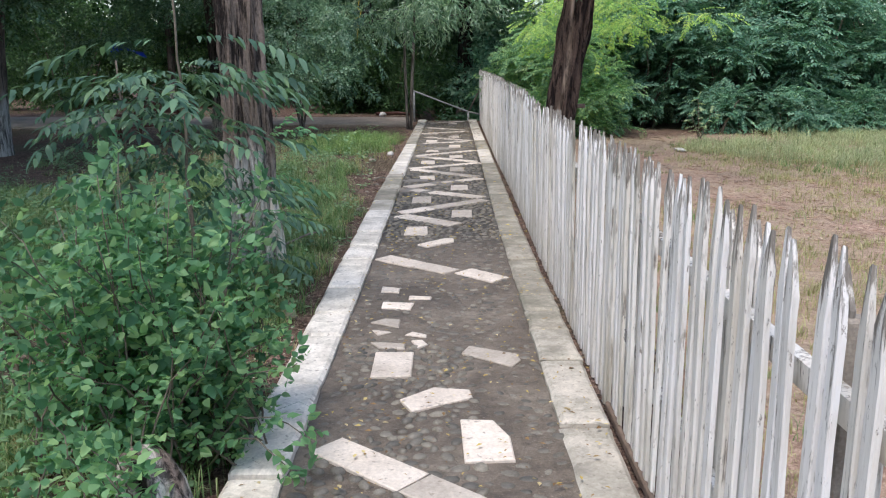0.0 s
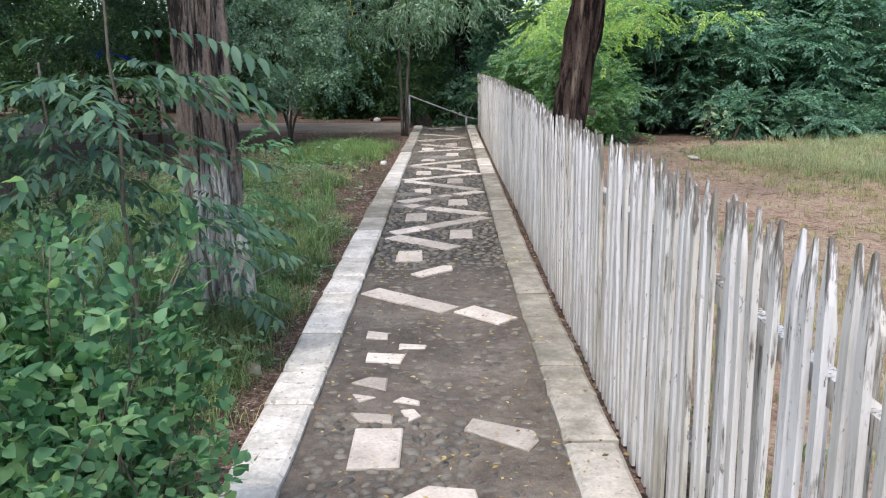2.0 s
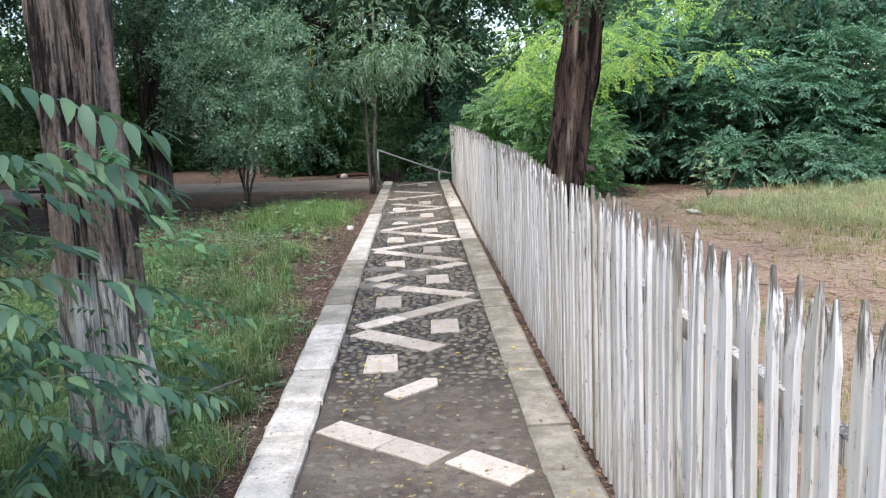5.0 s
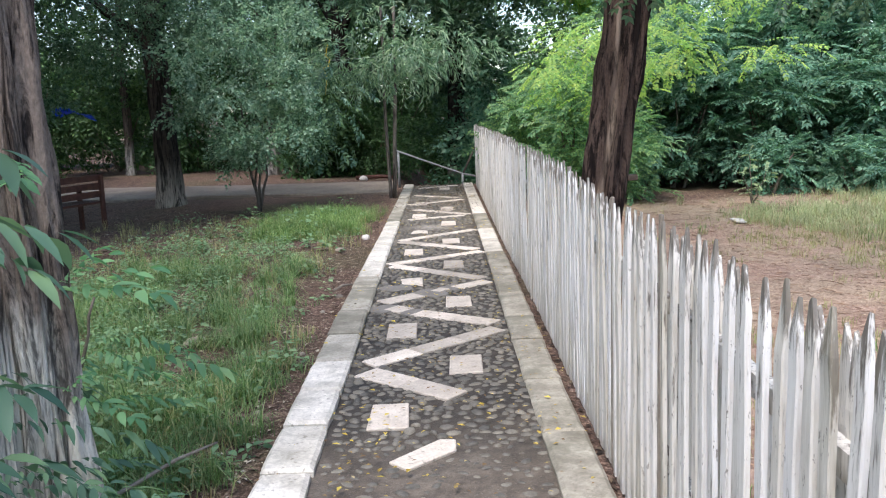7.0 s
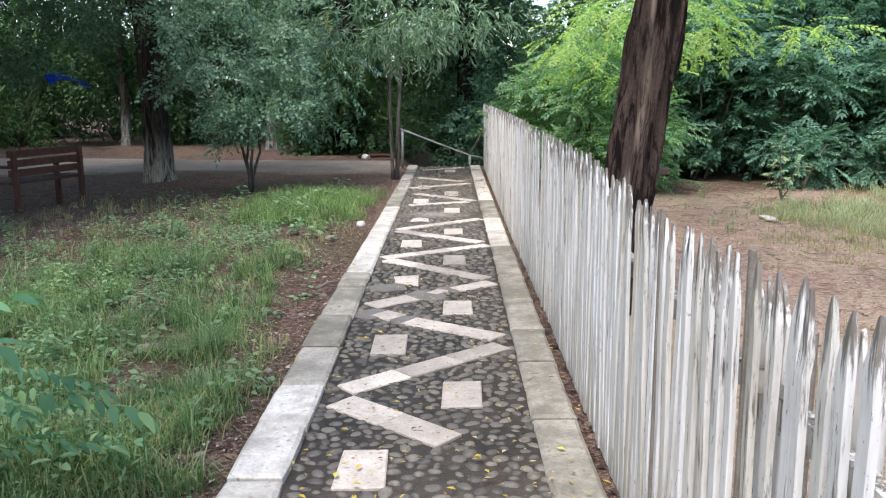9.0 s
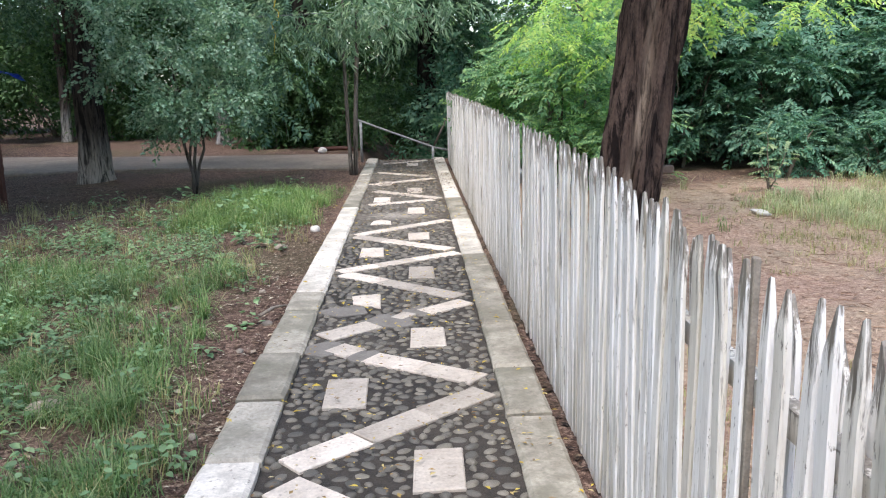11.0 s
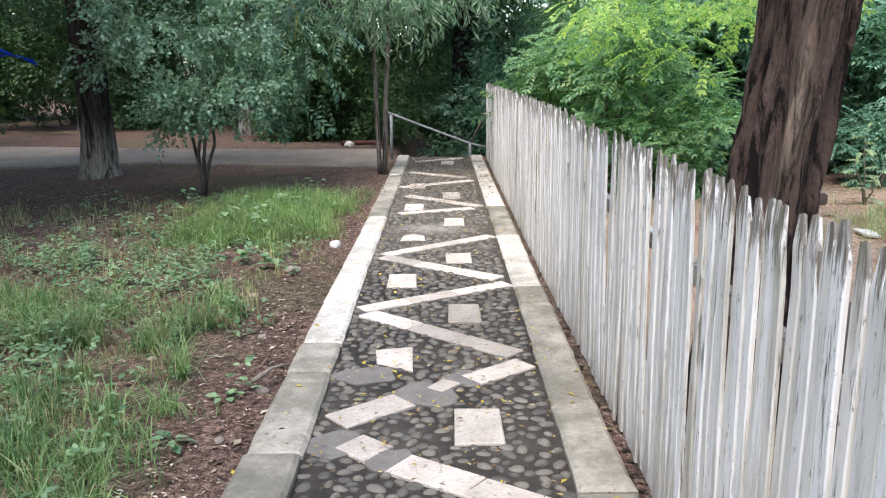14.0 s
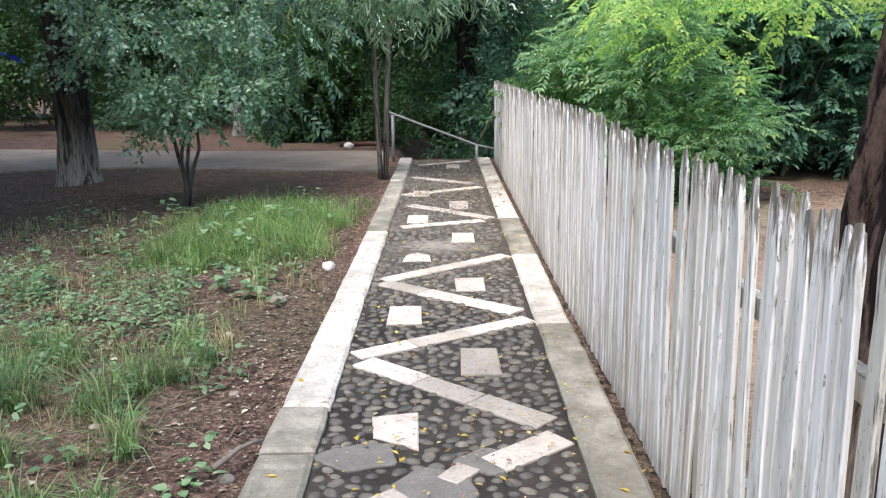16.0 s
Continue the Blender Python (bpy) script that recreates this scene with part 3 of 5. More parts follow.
last = (len(ys) - 1) * k
pf += [(e + 3, e + 2, last + k - 1, last), (e, e + 1, k - 1, 0)]
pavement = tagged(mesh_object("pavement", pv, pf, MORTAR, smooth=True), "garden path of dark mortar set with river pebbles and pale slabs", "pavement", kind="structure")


# ---- picket fence ----
def fence_x(y):
    return float(np.interp(y, [-3, 3, 7, 10, 13, 21], [0.715, 0.725, 0.745, 0.775, 0.775, 0.83]))


def fence_top(y):
    return float(np.interp(y, [-3, 6.1, 6.5, 7.0, 8.3, 11, 12.4, 21], [1.155, 1.155, 1.125, 1.14, 1.2, 1.2, 1.235, 1.215]))


def picket_mesh(name, width, thick, point, shift, seed, material):
    """A pointed board 1 m high, with split and chipped edges, its broad side facing -x."""
    r = random.Random(seed)
    bm = bmesh.new()
    w, rows = width / 2, []
    levels = [0, 0.22, 0.45, 0.68, 0.86, 1 - point]
    for z in levels:
        a, b = -w + r.uniform(-0.002, 0.003), w + r.uniform(-0.003, 0.002)
        o = r.uniform(-0.003, 0.003)
        rows.append([bm.verts.new((x + o, y, z)) for x, y in ((-thick / 2, a + 0.004), (-thick / 2, b - 0.004), (-thick / 2 + 0.004, b), (thick / 2, b), (thick / 2, a), (-thick / 2 + 0.004, a))])
    tipw = w * (r.uniform(0.08, 0.25) if seed < 20 else r.uniform(0.3, 0.5))
    t = [bm.verts.new((x, y, 1 + dz)) for x, y, dz in ((-thick * 0.3, shift - tipw, 0), (-thick * 0.3, shift + tipw, -0.006), (thick * 0.3, shift + tipw, -0.009), (thick * 0.3, shift - tipw, -0.003))]
    for a, b in zip(rows, rows[1:]):
        for i in range(6):
            bm.faces.new((a[i], b[i], b[(i + 1) % 6], a[(i + 1) % 6])).material_index = int(i in (2, 4) and seed >= 20)
    q = rows[-1]
    for vs in ((q[0], t[0], t[1], q[1]), (q[1], t[1], q[2]), (q[2], t[1], t[2], q[3]), (q[3], t[2], t[3], q[4]), (q[4], t[3], q[5]), (q[5], t[3], t[0], q[0]), (t[0], t[3], t[2], t[1])):
        bm.faces.new(vs)
    bm.faces.new(rows[0])
    bmesh.ops.recalc_face_normals(bm, faces=bm.faces)
    me = bpy.data.meshes.new(name)
    bm.to_mesh(me)
    bm.free()
    me.materials.append(material)
    me.materials.append(PAINT_OLD)
    return me


fence = thing("picket_fence", (0.75, 0, 0), "white painted picket fence, paint flaking, beside the path", "fence", "lengths of picket fence")
fence2 = thing("picket_fence", (0.75, 0, 0), "taller white picket fence length toward the path's end", "fence", "lengths of picket fence")
fr = random.Random(5)
sharp = [picket_mesh("picket", fr.uniform(0.041, 0.05), 0.014, fr.uniform(0.07, 0.11), fr.uniform(-0.014, 0.004), i, PAINT if i < 9 else PAINT_OLD) for i in range(14)]
blunt = [picket_mesh("picket", fr.uniform(0.049, 0.054), 0.012, fr.uniform(0.05, 0.08), fr.uniform(-0.006, 0.006), 20 + i, PAINT if i < 3 else PAINT_DULL if i < 10 else PAINT_OLD) for i in range(14)]


def box(bm, a, b, bev=0.003):
    """A bevelled box between two corners."""
    m = Matrix.Translation((Vector(a) + Vector(b)) / 2) @ Matrix.Diagonal((*(Vector(b) - Vector(a)), 1))
    g = bmesh.ops.create_cube(bm, size=1, matrix=m)
    if bev:
        bmesh.ops.bevel(bm, geom=list({e for v in g["verts"] for e in v.link_edges}), offset=bev, segments=1, affect="EDGES")


for z, h in ((0.82, 0.06), (0.27, 0.06)):
    for y0, y1 in ((-2.6, 1.58), (1.62, 5.9), (6.0, 10.3), (10.4, 12.8), (12.85, 15.2), (15.3, 20.9)):
        bm = bmesh.new()
        n = 8
        vs = []
        for i in range(n + 1):
            y = y0 + (y1 - y0) * i / n
            x = fence_x(y) + 0.014
            dz = 0.006 * math.sin(y * 2.3)
            vs.append([bm.verts.new((x - 0.75 + ox, y, z + oz + dz)) for ox, oz in ((0, 0), (0.035, 0), (0.035, h), (0, h))])
        for a, b in zip(vs, vs[1:]):
            for i in range(4):
                bm.faces.new((a[i], a[(i + 1) % 4], b[(i + 1) % 4], b[i]))
        bm.faces.new(vs[0][::-1]), bm.faces.new(vs[-1])
        part("rail", bm, PAINT_OLD, fence if y0 < 12.82 else fence2)
for y in (-0.6, 1.6, 5.95, 8.2, 10.35, 12.8, 15.25, 18.0, 20.95):
    bm = bmesh.new()
    x = fence_x(y) - 0.75 + 0.055
    w = 0.025 if y < 6.5 else 0.04
    box(bm, (x, y - w, -0.4), (x + 0.08, y + w, fence_top(y) - 0.16), 0.008)
    part("post", bm, LOGWOOD, fence if y < 12.85 else fence2, "weathered grey-brown post")
def set_picket(me, m, y):
    """One picket, in the length of fence that it belongs to."""
    return shared("picket", me, fence if y < 12.85 else fence2, m)


y = -1.6
while y < 20.95:
    near = y < 6.7
    if abs(y - 5.95) < 0.05 or abs(y - 6.72) < 0.05:
        # bare boards between the painted ones
        bm = bmesh.new()
        x = fence_x(y) - 0.75 - 0.012
        box(bm, (x - 0.003, y - 0.009, -0.04), (x + 0.012, y + 0.009, fence_top(y) + 0.012), 0.003)
        part("board", bm, LOGWOOD, fence, "unpainted weathered board")
        y += 0.05
        continue
    me = fr.choice((sharp if near else blunt)[:10])
    top = fence_top(y) + (fr.gauss(0, 0.009))
    set_picket(me, pose(fence_x(y) - 0.75 - 0.012 + fr.gauss(0, 0.003), y, -0.035, fr.gauss(0, 0.6 if near else 0.3), fr.gauss(0, 0.5), fr.gauss(0, 2.5 if near else 1.3)) @ Matrix.Diagonal((1, fr.uniform(0.95, 1.04), top + 0.035, 1)), y)
    # second row, nailed to the back of the rails over the gaps
    if y > 0.4 and fr.random() < (0.65 if y < 5.9 else 0.75 if near else 0.08):
        me = fr.choice((sharp if near else blunt)[8:])
        q = y + 0.043 + fr.gauss(0, 0.006)
        set_picket(me, pose(fence_x(q) - 0.75 + 0.062 + fr.gauss(0, 0.003), q, -0.035, fr.gauss(0, 0.8), fr.gauss(0, 0.5), 180 + fr.gauss(0, 3)) @ Matrix.Diagonal((1, fr.uniform(0.95, 1.08), fence_top(q) - 0.025 + fr.gauss(0, 0.009), 1)), q)
    y += fr.gauss(0.082, 0.005) if near else fr.gauss(0.057, 0.0016)
bm = bmesh.new()
box(bm, (0.695, 1.4, -0.03), (0.715, 3.5, 0.012), 0.006)
edging = part("edging_board", bm, BAREWOOD, None)
tagged(edging, "grey weathered edging batten between kerb and fence", "batten")

# ---- railing at the path's end ----
rail = thing("pipe_railing", (0, 21.0, 0), "bent grey pipe handrail across the end of the path", "railing")


def pipe(name, pts, r, material, parent, label=""):
    v, f = tube_arrays(pts, [r] * len(pts), 10)
    return tagged(mesh_object(name, v, f, material, parent, smooth=True), label)


pipe("post", [(-0.79, 0, -0.2), (-0.79, 0, 0.35), (-0.79, 0, 0.69)], 0.026, METAL, rail, "pale galvanised post")
pipe("post", [(0.54, 0, -0.3), (0.54, 0, 0), (0.54, 0, 0.2)], 0.024, METAL, rail, "pale galvanised post")
pipe("handrail", [(-0.86, 0, 0.74), (-0.3, 0, 0.52), (0.54, 0, 0.2), (0.85, 0, 0.13)], 0.02, METAL, rail)
pipe("brace", [(0.55, 0.03, 0.2), (0.7, 0.03, 0.5), (0.86, 0.03, 0.82)], 0.018, DARKMETAL, rail, "dark rusted brace")

# ---- bench under the trees ----
bench = thing("park_bench", (-5.35, 15.3, -0.05), "dark red-brown wooden park bench with arms, in deep shade", "bench")
bench.rotation_euler[2] = radians(250)
for sx in (-0.55, 0.55):
    for nm, a, b in (("leg", (sx - 0.03, -0.22, 0), (sx + 0.03, -0.16, 0.6)), ("leg", (sx - 0.03, 0.2, 0), (sx + 0.03, 0.26, 0.82)), ("armrest", (sx - 0.04, -0.26, 0.6), (sx + 0.04, 0.22, 0.64))):
        bm = bmesh.new()
        box(bm, a, b, 0.006)
        part(nm, bm, DARKWOOD, bench)
for i in range(4):
    bm = bmesh.new()
    box(bm, (-0.62, -0.22 + i * 0.11, 0.4), (0.62, -0.13 + i * 0.11, 0.435), 0.005)
    part("seat_slat", bm, DARKWOOD, bench)
for i in range(3):
    bm = bmesh.new()
    box(bm, (-0.62, 0.19, 0.5 + i * 0.12), (0.62, 0.225, 0.59 + i * 0.12), 0.005)
    part("back_slat", bm, DARKWOOD, bench)

# ---- stones, log, tarp, wire ----


def boulder(name, loc, size, seed, label, category="stone", material=None, group=""):
    bm = bmesh.new()
    bmesh.ops.create_icosphere(bm, subdivisions=3, radius=1)
    for v in bm.verts:
        v.co *= 1 + 0.28 * noise.noise(v.co * 1.4 + Vector((seed, 0, 0))) + 0.08 * noise.noise(v.co * 5 + Vector((0, seed, 0)))
        v.co = Vector((v.co.x * size[0], v.co.y * size[1], v.co.z * size[2]))
    ob = part(name, bm, material or ROCK, None, smooth=True)
    ob.location = loc
    ob.rotation_euler[2] = seed * 1.7
    return tagged(ob, label, category, group)


def gz(x, y):
    return float(ground_z(x, y))


PALE = plain_noise("pale_rubble", (0.5, 0.47, 0.42), (0.72, 0.69, 0.64), 16, 0.85)
boulder("stone", (3.89, 14.08, gz(3.89, 14.08) + 0.03), (0.17, 0.07, 0.028), 1.0, "flat white stone lying on bare soil", material=PALE)
boulder("stone", (-1.14, 12.88, gz(-1.14, 12.88) + 0.02), (0.06, 0.045, 0.035), 2.0, "small rounded grey stone on the soil")
boulder("stone", (-0.92, 13.83, gz(-0.92, 13.83) + 0.02), (0.06, 0.05, 0.04), 3.0, "pale rough stone beside the kerb", material=PALE)
boulder("stone", (-1.72, 23.0, gz(-1.72, 23.0) + 0.06), (0.1, 0.07, 0.07), 4.0, "white stone beside the road", material=PALE)
boulder("stone", (-0.98, 4.95, gz(-0.98, 4.95) + 0.02), (0.06, 0.05, 0.035), 5.0, "small grey stone in the grass by the kerb")
boulder("stone", (-1.75, 9.1, gz(-1.75, 9.1) + 0.015), (0.09, 0.05, 0.03), 6.0, "flat pinkish stone in the grass")
for i, (a, b, s) in enumerate(((-0.88, 10.45, 0.028), (-0.95, 9.9, 0.02), (-1.05, 11.3, 0.022), (-1.3, 12.2, 0.025), (-1.6, 11.0, 0.02), (-0.93, 8.7, 0.022), (-1.0, 7.6, 0.02))):
    boulder("stone", (a, b, gz(a, b) + s * 0.3), (s * 1.3, s, s * 0.7), 7.3 + i, "little stone lying on bare soil", group="loose stones on the soil")
v, f = tube_arrays([(-1.9, 23.3, 0.02), (-1.3, 23.0, 0.06), (-0.95, 22.9, 0.03)], [0.05, 0.045, 0.03], 10, 0.1)
tagged(mesh_object("fallen_branch", v, f, DARKWOOD, smooth=True), "dark fallen branch beside the road", "branch")
v, f = tube_arrays(bend((-0.92, 10.42, 0.02), (-0.78, 10.66, 0.02), 5, 0.02, 0.004, 3), [0.012, 0.012, 0.01, 0.009, 0.006], 8, 0.1)
tagged(mesh_object("stick", v, f, LOGWOOD, smooth=True), "bare grey stick against the kerb", "stick")
v, f = tube_arrays(bend((-1.62, 5.9, 0.0), (-0.98, 6.75, 0.14), 6, 0.03, 0.006, 4), [0.012, 0.012, 0.01, 0.009, 0.008, 0.005], 8, 0.1)
tagged(mesh_object("stick", v, f, LOGWOOD, smooth=True), "thin dry stick lying in the grass", "stick")
bm = bmesh.new()
for i in range(6):
    for j in range(4):
        bm.verts.new((-10.2 + i * 0.2, 26 + j * 0.2, 1.85 + 0.08 * math.sin(i * 0.9) - 0.05 * j + 0.05 * math.sin(j * 2 + i)))
bm.verts.ensure_lookup_table()
for i in range(5):
    for j in range(3):
        bm.faces.new([bm.verts[q] for q in (i * 4 + j, (i + 1) * 4 + j, (i + 1) * 4 + j + 1, i * 4 + j + 1)])
bmesh.ops.solidify(bm, geom=bm.faces[:], thickness=0.012)
tagged(part("tarpaulin", bm, TARP, None, smooth=True), "bright blue plastic sheet hung among the trees", "tarpaulin")
v, f = tube_arrays(bend((-5.0, 20.0, 2.52), (-0.8, 20.0, 2.6), 9, -0.03), [0.006] * 9, 6)
tagged(mesh_object("cable", v, f, METAL, smooth=True), "thin pale overhead cable between the trees", "cable")


# ---- foliage templates ----
tr = np.random.default_rng(11)
T_PIN = [pinnate(tr, 0.42, 8, 0.085, 0.034) for _ in range(6)]
T_PIN_BIG = [pinnate(tr, 0.55, 8, 0.12, 0.05, 0.3) for _ in range(6)]
T_ROS = [rosette(tr, 8, 0.5, 8, 0.115, 0.052) for _ in range(5)]
T_ROS2 = [rosette(tr, 8, 0.42, 9, 0.082, 0.036) for _ in range(5)]
T_LOCUST = [pinnate(tr, 0.3, 8, 0.06, 0.032, 0.4) for _ in range(6)]
T_WILLOW = [twig(tr, 0.45, 16, 0.13, 0.026, 0.7) for _ in range(5)]
T_TWIG = [twig(tr, 0.4, 18, 0.055, 0.034) for _ in range(6)]
T_SMALL = [twig(tr, 0.3, 15, 0.056, 0.037) for _ in range(6)]
T_BROAD = [twig(tr, 0.5, 14, 0.11, 0.065) for _ in range(5)]
T_FAR = [twig(tr, 1.2, 12, 0.3, 0.19) for _ in range(5)]


def whitewash(top, soft=0.25):
    return lambda x, y, z: float(np.clip((top - z + 0.12 * math.sin(x * 40 + y * 31)) / soft, 0, 1))


def trunk_line(base, top, n=26, wob=0.03, seed=0):
    r = np.random.default_rng(seed)
    u = np.linspace(0, 1, n)
    p = np.array(base) * (1 - u[:, None]) + np.array(top) * u[:, None]
    p[:, 0] += wob * np.sin(u * 5 + r.uniform(0, 6)) * u
    p[:, 1] += wob * np.sin(u * 4 + r.uniform(0, 6)) * u
    return p


def flare(n, r0, r1, base=0.3, height=5.0):
    z = np.linspace(0, height, n)
    return r0 + (r1 - r0) * z / height + r0 * base * np.exp(-z * 4.5)


# tree by the path: two trunks grown together
t1 = thing("tree", (0, 0, 0), "twin-trunked tree with furrowed grey-brown bark beside the path", "tree")
n = 90
T_SHOOT = [pinnate(tr, 0.4, 7, 0.1, 0.045, 0.35, 0.4) for _ in range(3)]
p1 = trunk_line((-1.345, 6.08, -0.12), (-1.45, 6.15, 5.6), n, 0.05, 1)
p2 = trunk_line((-1.5, 5.98, -0.12), (-2.2, 6.2, 5.4), n, 0.05, 2)
p2[:, 0] = -1.485 - 0.014 * p2[:, 2] - 0.07 * np.clip(p2[:, 2] - 2, 0, 9) ** 1.4


def worn_base(x, y, z):
    side = 0.5 + 0.5 * math.sin(math.atan2(y - 6.08, x + 1.4) * 1.0 + 1.6)
    return float(np.clip((0.8 - z + 0.45 * noise.noise(Vector((x * 9, y * 9, z * 2)))) / 0.3, 0, 1) * (0.95 + 0.4 * noise.noise(Vector((x * 14, y * 14, z * 3)))) + (0.7 if x > -1.3 and z < 0.8 else 0) * max(0.0, 1 - z))


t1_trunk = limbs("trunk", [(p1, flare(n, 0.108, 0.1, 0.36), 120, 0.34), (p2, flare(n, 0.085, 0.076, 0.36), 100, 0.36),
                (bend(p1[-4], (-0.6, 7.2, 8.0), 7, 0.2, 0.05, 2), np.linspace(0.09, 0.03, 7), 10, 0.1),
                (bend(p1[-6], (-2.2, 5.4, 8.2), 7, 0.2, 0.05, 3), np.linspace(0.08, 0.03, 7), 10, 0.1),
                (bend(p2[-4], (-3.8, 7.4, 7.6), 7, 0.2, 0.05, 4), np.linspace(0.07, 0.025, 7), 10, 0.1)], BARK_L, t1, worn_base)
crown("crown", 1, [((-1.8, 6.6, 7.8), (2.0, 2.0, 1.3), 220)], T_TWIG, LEAF_DARK, t1, size=(1.0, 1.7))

for q, d, k in (((-1.26, 6.0, 0.98), (1, -0.3, 0.35), 0.95), ((-1.27, 6.02, 0.96), (0.8, 0.5, 0.5), 0.8), ((-1.3, 5.97, 1.34), (0.4, -1, 0.5), 0.9), ((-1.4, 5.95, 1.36), (-0.2, -1, 0.2), 0.8), ((-1.52, 5.94, 0.72), (-0.6, -0.8, 0.4), 0.9), ((-1.28, 6.0, 0.62), (1, -0.4, 0.2), 0.75)):
    for way, size in ((d, k), ((d[0] * 0.4 + 0.2, d[1], 0.8), k * 0.7)):
        a = scatter(np.random.default_rng(int(q[2] * 100)), T_SHOOT, np.array([q]), np.array([way]), np.array([[0, 0, 1.0]]), np.array([size]))
        v, t = leaf_arrays(*a, fine=True)
        shoot = new("leaves", tri_mesh("leaves", v, t, LEAF_BUSH))
        shoot.parent = t1_trunk

# big leaning tree behind the fence
t2 = thing("tree", (0, 0, 0), "leaning old tree with split dark brown bark behind the fence", "tree")
n = 90
q1 = trunk_line((1.215, 9.95, -0.15), (1.99, 10.15, 5.8), n, 0.04, 3)


def split_wood(x, y, z):
    cx = 1.19 + 0.125 * (z + 0.15)
    a = (x - cx) / 0.19
    strip = math.exp(-((a + 0.12 + 0.14 * math.sin(z * 3.4)) / 0.13) ** 2) * (y < 9.95)
    return float(np.clip(strip * (0.75 + 1.3 * noise.noise(Vector((x * 9, 0, z * 2.6))) + 0.9 * noise.noise(Vector((x * 34, 0, z * 7)))), 0, 1))


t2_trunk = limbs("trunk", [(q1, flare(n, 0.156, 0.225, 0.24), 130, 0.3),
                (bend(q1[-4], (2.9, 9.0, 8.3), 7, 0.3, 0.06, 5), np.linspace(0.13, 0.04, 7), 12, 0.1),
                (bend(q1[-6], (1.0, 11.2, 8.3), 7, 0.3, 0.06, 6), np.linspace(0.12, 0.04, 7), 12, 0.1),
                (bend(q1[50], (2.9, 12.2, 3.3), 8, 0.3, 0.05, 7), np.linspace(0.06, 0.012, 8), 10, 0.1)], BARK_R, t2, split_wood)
crown("crown", 2, [((2.3, 9.4, 7.9), (2.0, 2.0, 1.0), 60)] + clumps(64, (3.4, 13.4, 2.5), (1.3, 1.1, 0.5), 12, 150, 0.42, 0.2) + clumps(65, (2.5, 15.4, 2.2), (1.05, 1.1, 0.6), 18, 300, 0.4, 0.25), T_LOCUST, LEAF_LIME, t2, droop=0.1, size=(0.9, 1.5), tier=True)
# overhang of the same tree, its shade given by the darker leaf colour
crown("crown", 8, clumps(66, (1.5, 9.2, 2.62), (0.9, 0.5, 0.22), 8, 60, 0.32, 0.25) + clumps(67, (0.2, 9.8, 2.75), (0.8, 0.5, 0.2), 7, 45, 0.3, 0.25) + clumps(68, (3.1, 9.8, 2.62), (1.0, 0.6, 0.25), 9, 70, 0.34, 0.25) + clumps(69, (4.6, 11.0, 2.7), (1.0, 0.7, 0.35), 9, 80, 0.36, 0.25), T_LOCUST, LEAF_DARK, t2, droop=0.25, size=(0.9, 1.3), tier=True)
bm = bmesh.new()
box(bm, (1.42, 10.1, 0.905), (1.64, 10.15, 0.955), 0.008)
part("plank", bm, BAREWOOD, t2_trunk, "weathered plank nailed to the trunk")

# slender young tree by the path's end
t3 = thing("tree", (0, 0, 0), "slender twin-stemmed young tree by the path's end", "tree")
limbs("trunk", [(trunk_line((-0.79, 18.9, -0.1), (-0.66, 18.95, 3.4), 20, 0.03, 5), np.linspace(0.04, 0.026, 20), 12, 0.1),
                (trunk_line((-0.86, 18.93, -0.1), (-0.93, 19.0, 3.4), 20, 0.03, 6), np.linspace(0.034, 0.02, 20), 12, 0.1),
                (bend((-0.7, 18.95, 2.0), (0.5, 18.6, 2.4), 6, 0.12, 0.02, 1), np.linspace(0.016, 0.005, 6), 8, 0),
                (bend((-0.9, 18.95, 2.2), (-1.7, 18.3, 2.2), 6, 0.12, 0.02, 2), np.linspace(0.016, 0.005, 6), 8, 0)], BARK_D, t3, lambda x, y, z: 0.35)
crown("crown", 3, [((-0.2, 18.6, 2.6), (1.25, 1.1, 0.75), 190), ((-1.5, 18.2, 2.6), (0.8, 0.8, 0.65), 70)], T_WILLOW, LEAF_WILLOW, t3, droop=0.9, size=(0.8, 1.3))
t3_crown = crown("crown", 4, [((-1.75, 17.6, 1.75), (0.75, 0.6, 0.8), 90)], T_PIN_BIG, LEAF_BLUE, t3, droop=0.5, size=(0.7, 1.1))

limbs("dead_twig", [(bend((-1.72, 17.65, 2.7), (-1.8, 17.6, 1.85), 8, 0.0, 0.05, 9), np.linspace(0.009, 0.004, 8), 6, 0.0)], YELLOWLEAF, t3_crown)

# old dark tree by the road
t4 = thing("tree", (0, 0, 0), "old dark tree with frayed pale bark by the road", "tree")
q4 = trunk_line((-4.93, 18.9, -0.15), (-5.05, 18.9, 5.5), 60, 0.05, 8)
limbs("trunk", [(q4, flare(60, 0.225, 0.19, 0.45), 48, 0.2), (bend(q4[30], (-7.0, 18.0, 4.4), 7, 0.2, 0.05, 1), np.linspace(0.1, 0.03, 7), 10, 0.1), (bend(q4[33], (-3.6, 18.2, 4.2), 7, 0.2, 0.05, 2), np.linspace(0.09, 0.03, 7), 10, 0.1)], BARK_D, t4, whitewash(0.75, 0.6))
